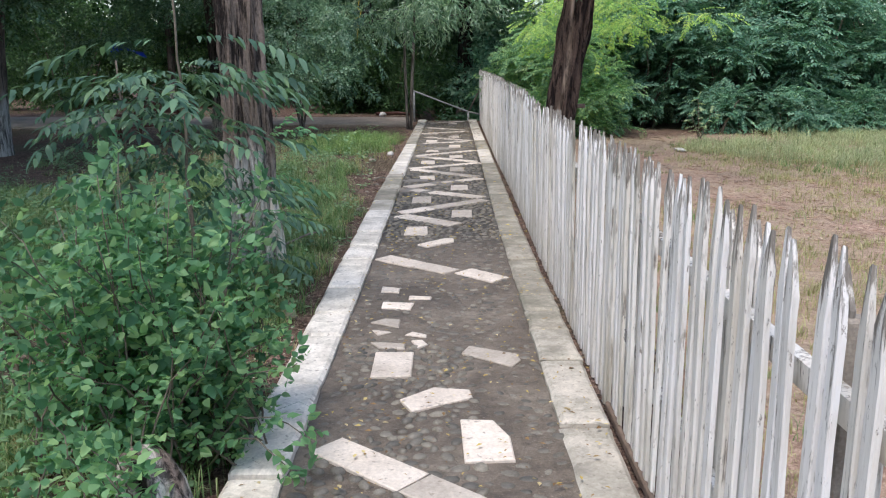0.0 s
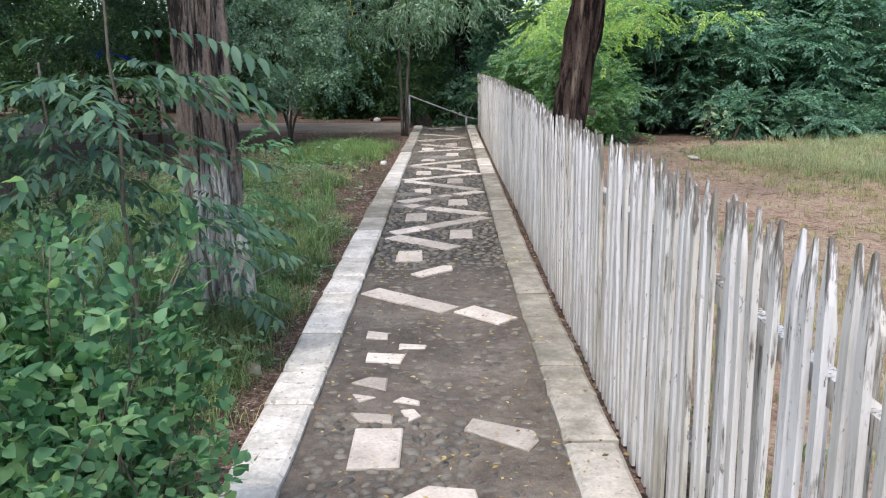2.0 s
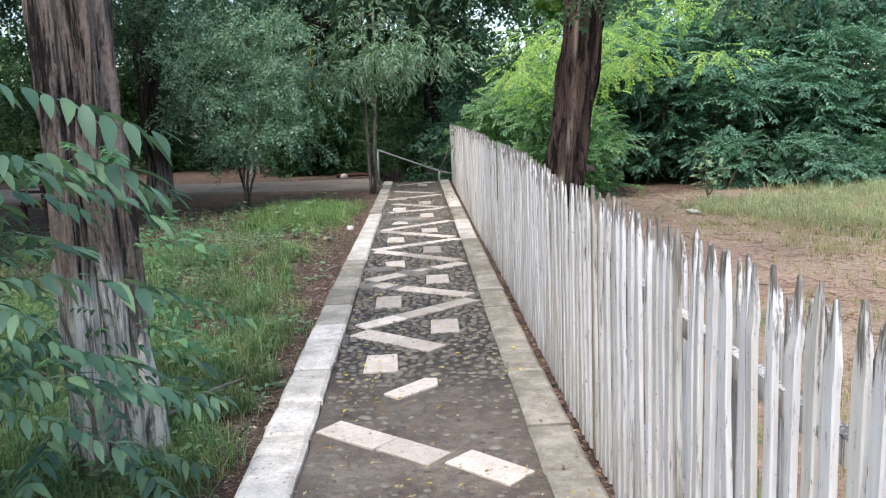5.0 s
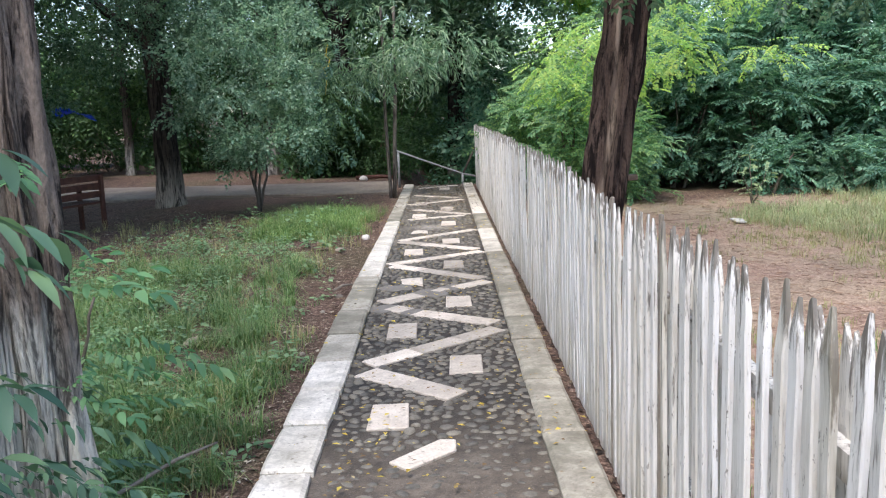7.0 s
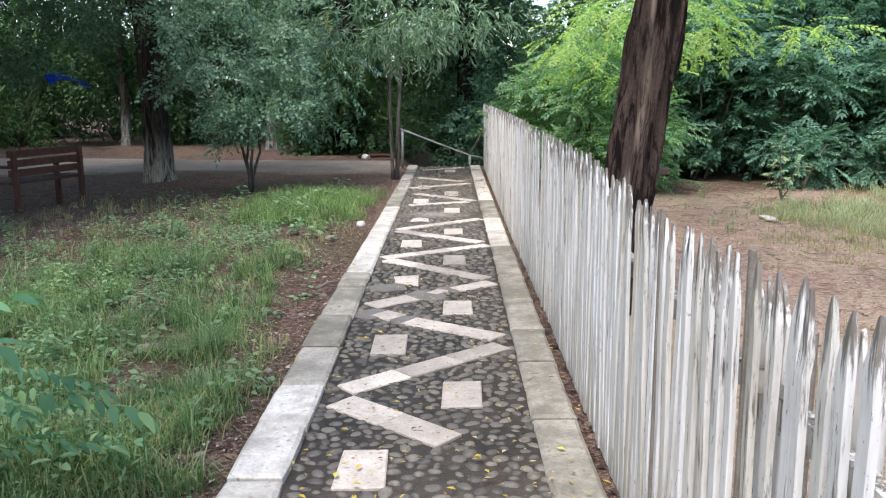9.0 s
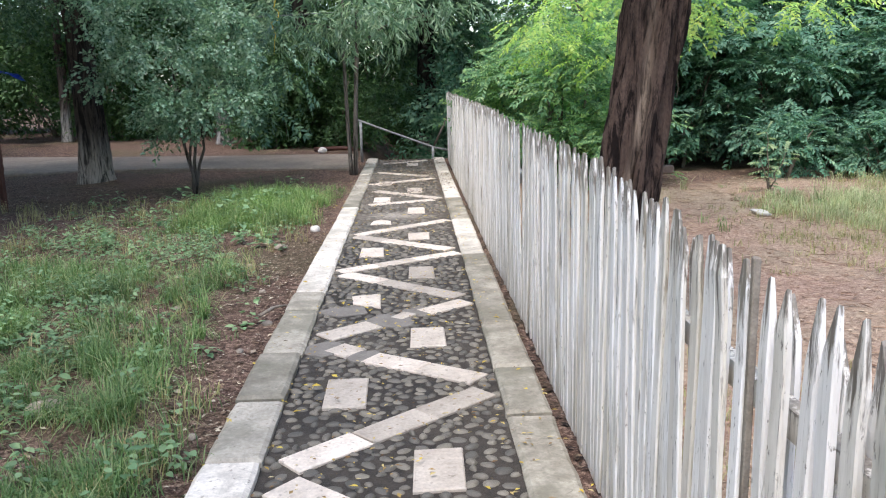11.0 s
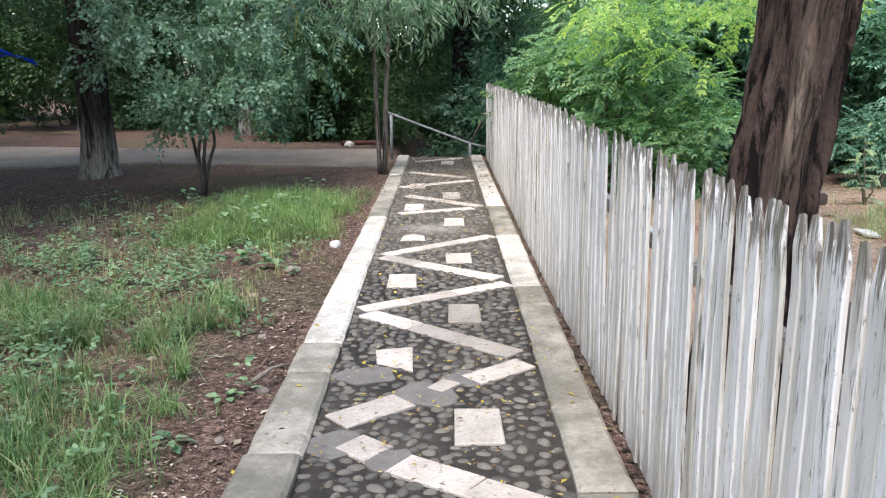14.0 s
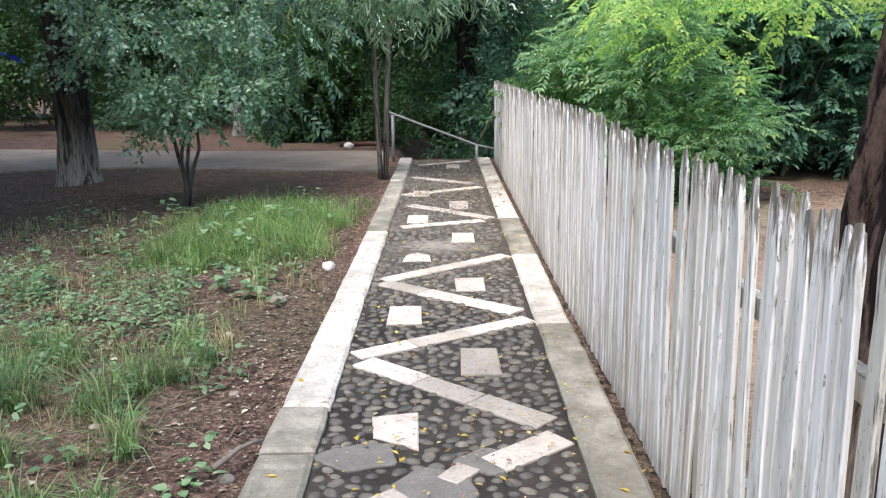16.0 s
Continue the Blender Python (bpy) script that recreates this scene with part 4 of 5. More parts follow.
# last three blobs and the one at z 7.2: unseen canopy added for shade
crown("crown", 5, [((-5.3, 18.6, 4.3), (2.8, 2.4, 1.7), 1500), ((-5.5, 17.2, 7.2), (3.6, 3.8, 1.2), 900), ((-7.6, 18.4, 3.1), (1.6, 1.5, 1.5), 420), ((-3.6, 18.4, 3.3), (1.3, 1.2, 0.9), 260), ((-6.3, 14.2, 3.9), (2.5, 3.4, 0.8), 2300), ((-8.5, 12.0, 4.2), (2.6, 3.4, 0.8), 1700), ((-6.6, 14.4, 5.6), (3.4, 3.6, 0.7), 2600)], T_TWIG, LEAF_DARK, t4, size=(0.9, 1.4))

# broad-leaved canopy out of view, added to shade the soil below
crown("crown", 55, [((-7.0, 13.6, 4.3), (3.0, 3.2, 0.7), 800)], T_BROAD, LEAF_DARK, t4, size=(1.5, 2.2))

# small many-stemmed tree in front of it
t5 = thing("shrub", (0, 0, 0), "many-stemmed shrub tree with small grey-green leaves", "shrub")
limbs("trunk", [(bend((-2.9, 16.9, -0.1), b, 7, 0.0, 0.02, i), np.linspace(0.027, 0.01, 7), 10, 0.1) for i, b in enumerate(((-2.62, 16.95, 1.3), (-2.72, 16.8, 1.4), (-2.85, 16.8, 1.5), (-3.1, 17.0, 1.9)))], BARK_D, t5, lambda x, y, z: 0.2)
crown("crown", 6, clumps(61, (-3.05, 16.7, 2.25), (1.15, 1.0, 1.25), 34, 900, 0.3, 0.55) + clumps(62, (-2.6, 16.7, 1.35), (0.7, 0.7, 0.55), 10, 300, 0.26, 0.5) + clumps(63, (-3.3, 16.4, 0.95), (0.45, 0.4, 0.35), 4, 70, 0.2, 0.5), T_SMALL, LEAF_GREY, t5, size=(0.8, 1.25))

# ---- woods to the left, past the road ----


def wood_tree(base, lean, r, h, seed, wash, crowns, templates, leaf, label, size=(1.0, 1.6)):
    ob = thing("tree", (0, 0, 0), label, "tree", "trees of the wood")
    z0 = gz(base[0], base[1])
    q = trunk_line((base[0], base[1], z0 - 0.15), (base[0] + lean, base[1], h), 30, 0.08, seed)
    limbs("trunk", [(q, flare(30, r, r * 0.7, 0.3, h), 24, 0.18), (bend(q[18], (base[0] - 1.4, base[1], h + 0.8), 6, 0.2, 0.05, seed), np.linspace(r * 0.5, 0.02, 6), 8, 0.1), (bend(q[20], (base[0] + 1.4, base[1] + 0.4, h + 1.0), 6, 0.2, 0.05, seed + 1), np.linspace(r * 0.5, 0.02, 6), 8, 0.1)], BARK_W if wash else BARK_D, ob, whitewash(wash) if wash else whitewash(0.0))
    (cx, cy, cz), _, _ = crowns[0]
    # leaves at z 7.4, never in view, added to keep sky light out
    unseen_canopy = [((cx, cy, 7.4), (3.7, 3.7, 0.8), 900 if base[0] < -5 else 420)] if base[0] < 1 else []
    crown("crown", 100 + seed, crowns + unseen_canopy, templates, leaf, ob, size=size)
    return ob


WT = "tall tree in the shaded wood with dark foliage"
WW = "whitewashed tree trunk in the shaded wood beyond the road"
wood_tree((-4.5, 26.6), 0.3, 0.2, 5.5, 1, 1.25, [((-4.5, 26.6, 4.6), (2.8, 2.2, 2.0), 700)], T_BROAD, LEAF_DARK, WW)
wood_tree((-9.1, 28.5), 0.1, 0.13, 5.0, 2, 0.9, [((-9.1, 28.5, 4.6), (2.8, 2.2, 2.2), 650)], T_BROAD, LEAF_FAR_SHADED, WW)
wood_tree((-2.0, 26.0), -0.6, 0.22, 5.0, 3, 0, [((-2.2, 26.2, 4.4), (2.2, 2.0, 2.2), 600)], T_BROAD, LEAF_DARK, WT)
# its blobs at y 21.4 and 25 are unseen canopy, added to darken the hollow
wood_tree((0.55, 27.5), 0.1, 0.26, 6.0, 4, 0, [((0.6, 27.5, 4.0), (2.0, 1.6, 2.2), 700), ((0.6, 21.4, 4.7), (3.4, 2.4, 0.8), 800), ((1.0, 25.0, 5.2), (3.0, 2.2, 0.9), 600)], T_BROAD, LEAF_DARK, WT)
wood_tree((-7.5, 14.2), 0.2, 0.19, 5.0, 5, 1.0, [((-7.6, 14.2, 4.6), (2.4, 2.4, 1.8), 700), ((-7.2, 13.0, 2.6), (1.2, 1.2, 0.8), 150)], T_TWIG, LEAF_DARK, "tree with a whitewashed trunk in the shade")
wood_tree((-9.6, 17.5), 0.1, 0.16, 5.0, 6, 0.9, [((-9.6, 17.5, 4.2), (2.4, 2.2, 2.2), 700)], T_TWIG, LEAF_FAR_SHADED, "tree with a whitewashed trunk in the shade")
wood_tree((-12.5, 21.0), 0.2, 0.2, 5.0, 7, 0, [((-12.5, 21.0, 3.8), (2.8, 2.4, 2.6), 800)], T_BROAD, LEAF_FAR_SHADED, WT)
wood_tree((-11.5, 13.0), 0.2, 0.2, 5.0, 8, 0, [((-11.5, 13.0, 3.8), (2.8, 2.4, 2.6), 800)], T_BROAD, LEAF_FAR_SHADED, WT)
# two added trees outside the view, there for their crowns to shade the left
wood_tree((-8.2, 8.6), 0.2, 0.2, 5.5, 9, 0, [((-8.2, 8.6, 5.0), (2.6, 2.6, 1.9), 700)], T_BROAD, LEAF_DARK, WT)
wood_tree((-6.2, 2.0), 0.2, 0.2, 5.5, 10, 0, [((-6.2, 2.0, 5.0), (2.6, 2.6, 1.9), 600)], T_BROAD, LEAF_DARK, WT)


def hedge(base, radii, seed, templates, leaf, sprays, label, size=(0.9, 1.5), stems=4, group="shrubs of the wood", lift=0.0, droop=0.2):
    """A bushy shrub on several stems, ragged in outline."""
    ob = thing("shrub", (0, 0, 0), label, "shrub", group)
    x, y = base
    z = gz(x, y)
    r = np.random.default_rng(seed)
    sp = []
    for i in range(stems):
        a = r.uniform(0, 6.28)
        tip = (x + math.cos(a) * radii[0] * 0.6, y + math.sin(a) * radii[1] * 0.6, z + lift + radii[2] * r.uniform(1.0, 1.7))
        sp.append((bend((x + r.normal(0, 0.12), y + r.normal(0, 0.12), z - 0.1), tip, 6, 0.0, 0.05, seed + i), np.linspace(0.035, 0.01, 6), 7, 0.0))
    for q in sp:
        limbs("stem", [q], STEM, ob)
    bl = [((x, y, z + lift + radii[2] * 0.95), radii, int(sprays * 0.5))]
    if templates is T_ROS or templates is T_ROS2:
        bl = clumps(seed, (x, y, z + lift + radii[2]), radii, int(7 + 5 * radii[0] * radii[2]), int(sprays * 0.75), 0.36, 0.4)
    for i in range(4):
        bl.append(((x + r.normal(0, 0.5) * radii[0], y + r.normal(0, 0.5) * radii[1], z + lift + radii[2] * r.uniform(0.5, 1.6)), tuple(v * 0.55 for v in radii), int(sprays * 0.13)))
    for i in range(0 if templates is T_ROS and y < 19.3 else 3):
        bl.append(((x + r.normal(0, 0.4) * radii[0], y + r.normal(0, 0.3) * radii[1], z + lift + radii[2] * 0.32), (radii[0] * 0.85, radii[1] * 0.85, radii[2] * 0.38), int(sprays * 0.09)))
    crown("crown", 300 + seed, bl, templates, leaf, ob, droop=droop, size=size, floor=z + 0.08, upright=templates is T_ROS or templates is T_ROS2)
    return ob


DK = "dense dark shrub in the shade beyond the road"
# deep shade beyond the road is put into the leaf colour of these shrubs
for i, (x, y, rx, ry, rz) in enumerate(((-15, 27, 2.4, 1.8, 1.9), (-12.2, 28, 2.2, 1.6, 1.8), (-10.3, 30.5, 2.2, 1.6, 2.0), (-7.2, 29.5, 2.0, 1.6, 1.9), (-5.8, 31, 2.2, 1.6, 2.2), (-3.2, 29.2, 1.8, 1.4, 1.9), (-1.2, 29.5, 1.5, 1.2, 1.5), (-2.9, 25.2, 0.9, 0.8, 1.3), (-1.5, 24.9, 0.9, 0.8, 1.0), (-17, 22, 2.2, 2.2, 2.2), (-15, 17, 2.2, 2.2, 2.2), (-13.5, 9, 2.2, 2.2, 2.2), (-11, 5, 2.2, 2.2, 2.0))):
    hedge((x, y), (rx, ry, rz), 20 + i, T_BROAD if i % 2 else T_TWIG, LEAF_FAR_SHADED, 620, DK, size=(0.9, 1.5))
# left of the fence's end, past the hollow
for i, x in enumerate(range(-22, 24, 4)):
    hedge((x, 34.5 + 1.5 * math.sin(i * 2.1)), (2.6, 1.6, 3.0 if x < 9 else 1.9), 200 + i, T_BROAD, LEAF_FAR_SHADED, 420 if x < 9 else 200, "tall shrub of the wood's far edge", size=(1.6, 2.6))
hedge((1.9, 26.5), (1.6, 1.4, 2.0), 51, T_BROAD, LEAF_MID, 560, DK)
hedge((-0.4, 33.0), (2.2, 1.5, 2.0), 52, T_BROAD, LEAF_FAR_SHADED, 480, DK)
hedge((2.4, 32.0), (2.2, 1.5, 2.2), 53, T_BROAD, LEAF_FAR_SHADED, 480, DK)

# ---- thicket beyond the yard ----
TH = "thicket shrub with broad compound leaves at the yard's edge"
LM = "bright yellow-green sapling clump behind the fence"
for i, (x, y, rx, ry, rz, k, lime) in enumerate((
        (1.95, 18.6, 0.8, 0.9, 1.0, 75, 0), (2.5, 17.2, 0.9, 0.9, 1.1, 80, 0), (2.2, 21.5, 0.9, 1.0, 1.4, 100, 0), (3.4, 19.2, 1.2, 1.1, 1.7, 130, 0),
        (4.5, 18.9, 1.2, 1.0, 1.6, 180, 0), (6.1, 18.6, 1.3, 1.0, 1.6, 200, 0), (7.6, 18.4, 1.2, 1.0, 1.5, 190, 0), (9.2, 18.6, 1.4, 1.0, 1.7, 200, 0),
        (11, 18.0, 1.4, 1.2, 1.7, 200, 0), (12.8, 17.0, 1.4, 1.3, 1.7, 190, 0), (14, 14.5, 1.5, 1.5, 1.7, 180, 0), (5.2, 21.2, 1.8, 1.4, 2.3, 240, 0),
        (8.0, 21.4, 1.8, 1.4, 2.3, 240, 0), (10.8, 21.0, 1.8, 1.4, 2.3, 220, 0), (3.2, 22.6, 1.6, 1.4, 2.2, 220, 1), (13.6, 20.0, 1.8, 1.4, 2.2, 200, 0), (14.5, 10.5, 1.6, 1.8, 1.8, 180, 0))):
    hedge((x, y), (rx, ry, rz), 60 + i, T_ROS2 if x < 4 else T_ROS, LEAF_FRESH if x < 4 else LEAF_MID, int(k * (1.0 if x < 4 else 0.6)), LM if lime else TH, size=(0.8, 1.25), group="shrubs of the thicket")
# dark shrubs added to stand for the black shade at the thicket's foot
for i, (x, y) in enumerate(((2.9, 20.6), (4.4, 20.2), (6.0, 20.0), (7.6, 19.9), (9.2, 20.0), (10.8, 19.8), (12.4, 19.0))):
    hedge((x, y), (1.1, 0.6, 0.75), 120 + i, T_BROAD, LEAF_DARK, 260, "added dark shrub filling the shade inside the thicket", size=(0.8, 1.3), stems=3, group="undergrowth of the thicket")
for i, (x, y) in enumerate(((6.9, 16.9), (5.6, 17.1), (8.4, 16.9))):
    hedge((x, y), (0.55, 0.45, 0.42), 90 + i, T_ROS, LEAF_MID, 26, "low leafy shoot at the foot of the thicket", size=(0.6, 0.9), stems=3, group="low shoots")
wood_tree((7.6, 20.0), 0.3, 0.11, 5.5, 21, 0, [((7.6, 20.0, 4.9), (2.4, 2.0, 1.9), 170)], T_ROS, LEAF_MID, "tall slim tree in the thicket")
wood_tree((10.2, 22.5), 0.3, 0.16, 6.0, 22, 0, [((10.2, 22.5, 5.0), (2.4, 2.0, 2.2), 170)], T_ROS, LEAF_MID, "tall slim tree in the thicket")
wood_tree((4.4, 23.5), 0.3, 0.16, 6.0, 23, 0, [((4.4, 23.5, 5.0), (2.6, 2.0, 2.2), 190)], T_ROS, LEAF_LIME, "tall slim tree in the thicket")

# far woods all round, too far to count
fw = np.random.default_rng(77)
k = 5200
ang = fw.uniform(0, 2 * np.pi, k)
rad = fw.uniform(38, 52, k)
pos = np.stack([rad * np.cos(ang), 8 + rad * np.sin(ang), 0.3 + 10 * fw.random(k) ** 1.2 * (0.65 + 0.35 * np.sin(ang * 9) * np.sin(ang * 4 + 1))], 1)
a = scatter(fw, T_FAR, pos, fw.normal(0, 1, (k, 3)) + [0, 0, -0.2], np.tile([0, 0, 1.0], (k, 1)) + fw.normal(0, 0.3, (k, 3)), fw.uniform(0.9, 1.8, k))
v, t = leaf_arrays(*a)
tagged(new("far_woods", tri_mesh("far_woods", v, t, LEAF_FAR_SHADED)), "ring of far woods closing the park", "woods", kind="stuff")


# ---- near plants on the left ----
def stem_plant(name, base, stems, seed, templates, leaf, label, category, group="", fine=True, size=(0.9, 1.2), step=0.05, droop=0.1, r0=0.005):
    """A plant of upright or arching stems, with leaves or sprays set along each."""
    ob = thing(name, (0, 0, 0), label, category, group)
    r = np.random.default_rng(seed)
    sp, P, D = [], [], []
    for a, b, sag in stems:
        pts = bend(a, b, 8, sag, 0.012, int(r.integers(1, 999)))
        sp.append((pts, np.linspace(r0, r0 * 0.35, 8), 7, 0.0))
        length = np.linalg.norm(np.array(b) - np.array(a))
        for u in np.arange(0.18, 1.0, step / length):
            i = min(int(u * 7), 6)
            q = pts[i] + (pts[i + 1] - pts[i]) * (u * 7 - i)
            w = r.uniform(0, 6.28)
            P.append(q), D.append((math.cos(w), math.sin(w), r.uniform(0.0, 0.6) - droop))
        P.append(pts[-1]), D.append((0.1, 0, 1))
    for q in sp:
        limbs("stem", [q], STEM, ob)
    P, D = np.array(P), np.array(D)
    a = scatter(r, templates, P, D, np.tile([0, 0, 1.0], (len(P), 1)) + r.normal(0, 0.2, (len(P), 3)), r.uniform(*size, len(P)))
    v, t = leaf_arrays(*a, fine=fine)
    lv = new("leaves", tri_mesh("leaves", v, t, leaf))
    lv.parent = ob
    return ob


br = np.random.default_rng(21)
T_BUSH = [twig(br, 0.11, 6, 0.048, 0.034, 1.0) for _ in range(6)]
stems = []
for i in range(66):
    a = (-1.05 + br.normal(0, 0.16), max(2.66, 2.98 + br.normal(0, 0.2)), -0.04)
    h = br.uniform(0.45, 1.0)
    b = (-1.1 + br.normal(0, 0.36), 2.95 + br.normal(0, 0.42), h)
    b = (min(b[0], -0.74), min(max(b[1], 2.6 if h > 0.5 else 2.75), 3.3), h)
    stems.append((a, b, 0.05))
for b in ((-0.55, 2.9, 0.42), (-0.5, 2.75, 0.2), (-0.6, 3.1, 0.5), (-0.48, 2.6, 0.1), (-0.62, 3.15, 0.35)):
    stems.append(((-0.95, 2.9, 0.0), b, 0.14))
for i in range(9):
    a = (-1.3 + br.normal(0, 0.14), 3.1 + br.normal(0, 0.15), -0.04)
    stems.append((a, (a[0] + br.normal(0, 0.06), a[1] + br.normal(0, 0.08), br.uniform(0.95, 1.2)), 0.01))
for i in range(16):
    a = (-1.08 + br.normal(0, 0.14), 2.42 + br.normal(0, 0.12), -0.04)
    stems.append((a, (a[0] + br.normal(0, 0.1), a[1] + br.normal(0, 0.08), br.uniform(0.18, 0.45)), 0.03))
stem_plant("bush", (0, 0, 0), stems, 31, T_BUSH, LEAF_BUSH, "leafy green sucker bush round an old stump by the kerb", "bush", step=0.055, size=(0.65, 1.1))
stems = []
for i in range(30):
    a = (-1.38 + br.normal(0, 0.2), 3.1 + br.normal(0, 0.17), -0.04)
    stems.append((a, (a[0] + br.normal(0, 0.15), min(3.3, a[1] + br.normal(0, 0.15)), br.uniform(0.4, 0.95)), 0.03))
stem_plant("bush", (0, 0, 0), stems, 32, T_BUSH, LEAF_BUSH, "leafy green suckers growing among the grass", "bush", step=0.065, size=(0.8, 1.15))
limb_st = thing("tree_stump", (0, 0, 0), "old whitewashed tree stump hidden in the bush", "stump")
limbs("stump", [(np.array([(-0.96, 2.5, -0.1), (-0.96, 2.5, 0.06), (-0.97, 2.51, 0.14), (-1.0, 2.53, 0.21), (-1.02, 2.56, 0.25)]), np.array([0.14, 0.115, 0.1, 0.085, 0.05]), 30, 0.3)], BARK_L, limb_st, whitewash(0.22, 0.1))

# sapling with long compound leaves in front of the trunk
T_SAP = [pinnate(br, 0.66, 12, 0.118, 0.042, 0.34, 0.42) for _ in range(9)]


def sapling(base, top, leaves, seed, label, size=1.0, leaf=None):
    """A thin straight sapling; leaves: (height, direction, scale)."""
    ob = thing("sapling", (0, 0, 0), label, "sapling", "saplings by the path")
    pts = bend(base, top, 10, 0.0, 0.008, seed)
    limbs("stem", [(pts, np.linspace(0.013, 0.006, 10), 8, 0.0)], STEM, ob)
    r = np.random.default_rng(seed)
    P = np.array([np.array(base) + (np.array(top) - np.array(base)) * u for u, _, _ in leaves])
    D = np.array([d for _, d, _ in leaves], float)
    S = np.array([s for _, _, s in leaves]) * size
    a = scatter(r, T_SAP, P, D, np.tile([0, 0, 1.0], (len(P), 1)), S)
    v, t = leaf_arrays(*a, fine=True)
    lv = new("leaves", tri_mesh("leaves", v, t, leaf or LEAF_BLUE))
    lv.parent = ob
    return ob


lv = [(0.84, (1, -0.1, 0.12), 1.15), (0.83, (-1, 0.05, 0.15), 1.2)]
for i in range(44):
    u = 0.36 + 0.42 * br.random()
    w = br.uniform(0, 6.28)
    lv.append((u, (math.cos(w), math.sin(w) * 0.7, br.uniform(0.0, 0.35)), br.uniform(0.75, 1.15)))
sapling((-1.46, 4.8, -0.05), (-1.5, 4.8, 1.95), lv, 41, "slim sapling with long dusky compound leaves by the path")
lv = []
for i in range(38):
    w = br.uniform(0, 6.28)
    lv.append((0.45 + 0.5 * br.random(), (math.cos(w), math.sin(w), br.uniform(-0.1, 0.4)), br.uniform(0.6, 0.95)))
sapling((-1.9, 5.1, -0.05), (-1.95, 5.1, 1.5), lv, 42, "slim sapling with long dusky compound leaves by the path")
lv = [(0.2 + 0.75 * br.random(), (math.cos(w), math.sin(w), br.uniform(-0.1, 0.3)), br.uniform(0.6, 0.95)) for w in np.linspace(0, 29, 22)]
sapling((-1.35, 5.75, -0.05), (-1.45, 5.7, 0.85), lv, 43, "low sapling with dusky leaves at the foot of the tree")
lv = [(0.3 + 0.68 * br.random(), (math.cos(w), math.sin(w), br.uniform(-0.1, 0.3)), br.uniform(0.5, 0.9)) for w in np.linspace(0, 17, 16)]
sapling((-1.75, 6.95, -0.05), (-1.55, 7.0, 0.75), lv, 44, "young shoot with compound leaves beyond the tree", 1.1, LEAF_BUSH)
# pale sapling in the yard
T_PALE = [pinnate(br, 0.13, 5, 0.052, 0.026, 0.2) for _ in range(3)]
stem_plant("sapling", (0, 0, 0), [((4.7, 15.75, -0.05), (4.62, 15.75, 0.72), 0.0), ((4.7, 15.75, -0.05), (4.86, 15.7, 0.45), 0.02), ((4.7, 15.75, -0.05), (4.5, 15.65, 0.4), 0.02)], 46, T_PALE, PALELEAF, "pale young sapling standing alone on bare soil", "sapling", step=0.07, r0=0.012)

# ---- grass, weeds and litter ----


def blades(name, centers, per, height, spread, seed, material, label):
    """Grass tufts as curved blades."""
    r = np.random.default_rng(seed)
    per = int(per * 1.25)
    c = np.repeat(centers, per, axis=0)
    k = len(c)
    a = r.uniform(0, 6.28, k)
    d = np.stack([np.cos(a), np.sin(a)], 1)
    off = r.normal(0, 0.04, (k, 2))
    h = height * np.repeat(r.uniform(0.55, 1.25, len(centers)), per) * r.uniform(0.5, 1.15, k)
    out = d * (spread * h * r.random(k))[:, None]
    w = r.uniform(0.0014, 0.0034, k)
    s = np.stack([-d[:, 1], d[:, 0]], 1) * w[:, None]
    b = c[:, :2] + off
    z = ground_z(b[:, 0], b[:, 1]) - 0.005
    reach = np.linalg.norm(out, axis=1) / np.maximum(h, 1e-4)
    m1, m2, m3 = b + out * 0.22, b + out * 0.62, b + out
    z1, z2, z3 = z + h * 0.55, z + h * (0.92 - 0.14 * reach), z + h * (1 - 0.42 * reach)
    v = np.stack([np.c_[b - s, z], np.c_[b + s, z], np.c_[m1 + s * 0.9, z1], np.c_[m1 - s * 0.9, z1], np.c_[m2 + s * 0.6, z2], np.c_[m2 - s * 0.6, z2], np.c_[m3, z3]], 1).reshape(-1, 3)
    t = (np.array([[0, 1, 2], [0, 2, 3], [3, 2, 4], [3, 4, 5], [5, 4, 6]])[None] + (np.arange(k) * 7)[:, None, None]).reshape(-1, 3)
    return tagged(new(name, tri_mesh(name, v, t, material)), label, "grass", kind="stuff")


def field(seed, count, x0, x1, y0, y1, keep):
    r = np.random.default_rng(seed)
    p = np.stack([r.uniform(x0, x1, count), r.uniform(y0, y1, count)], 1)
    f = np.array([keep(x, y) for x, y in p])
    return p[f > r.random(count)]


def patchy(x, y, s=0.9):
    return noise.noise(Vector((x * s, y * s, 3.3))) * 0.5 + 0.5


def wob(x, y, s):
    return noise.noise(Vector((x * s, y * s, 7.7)))


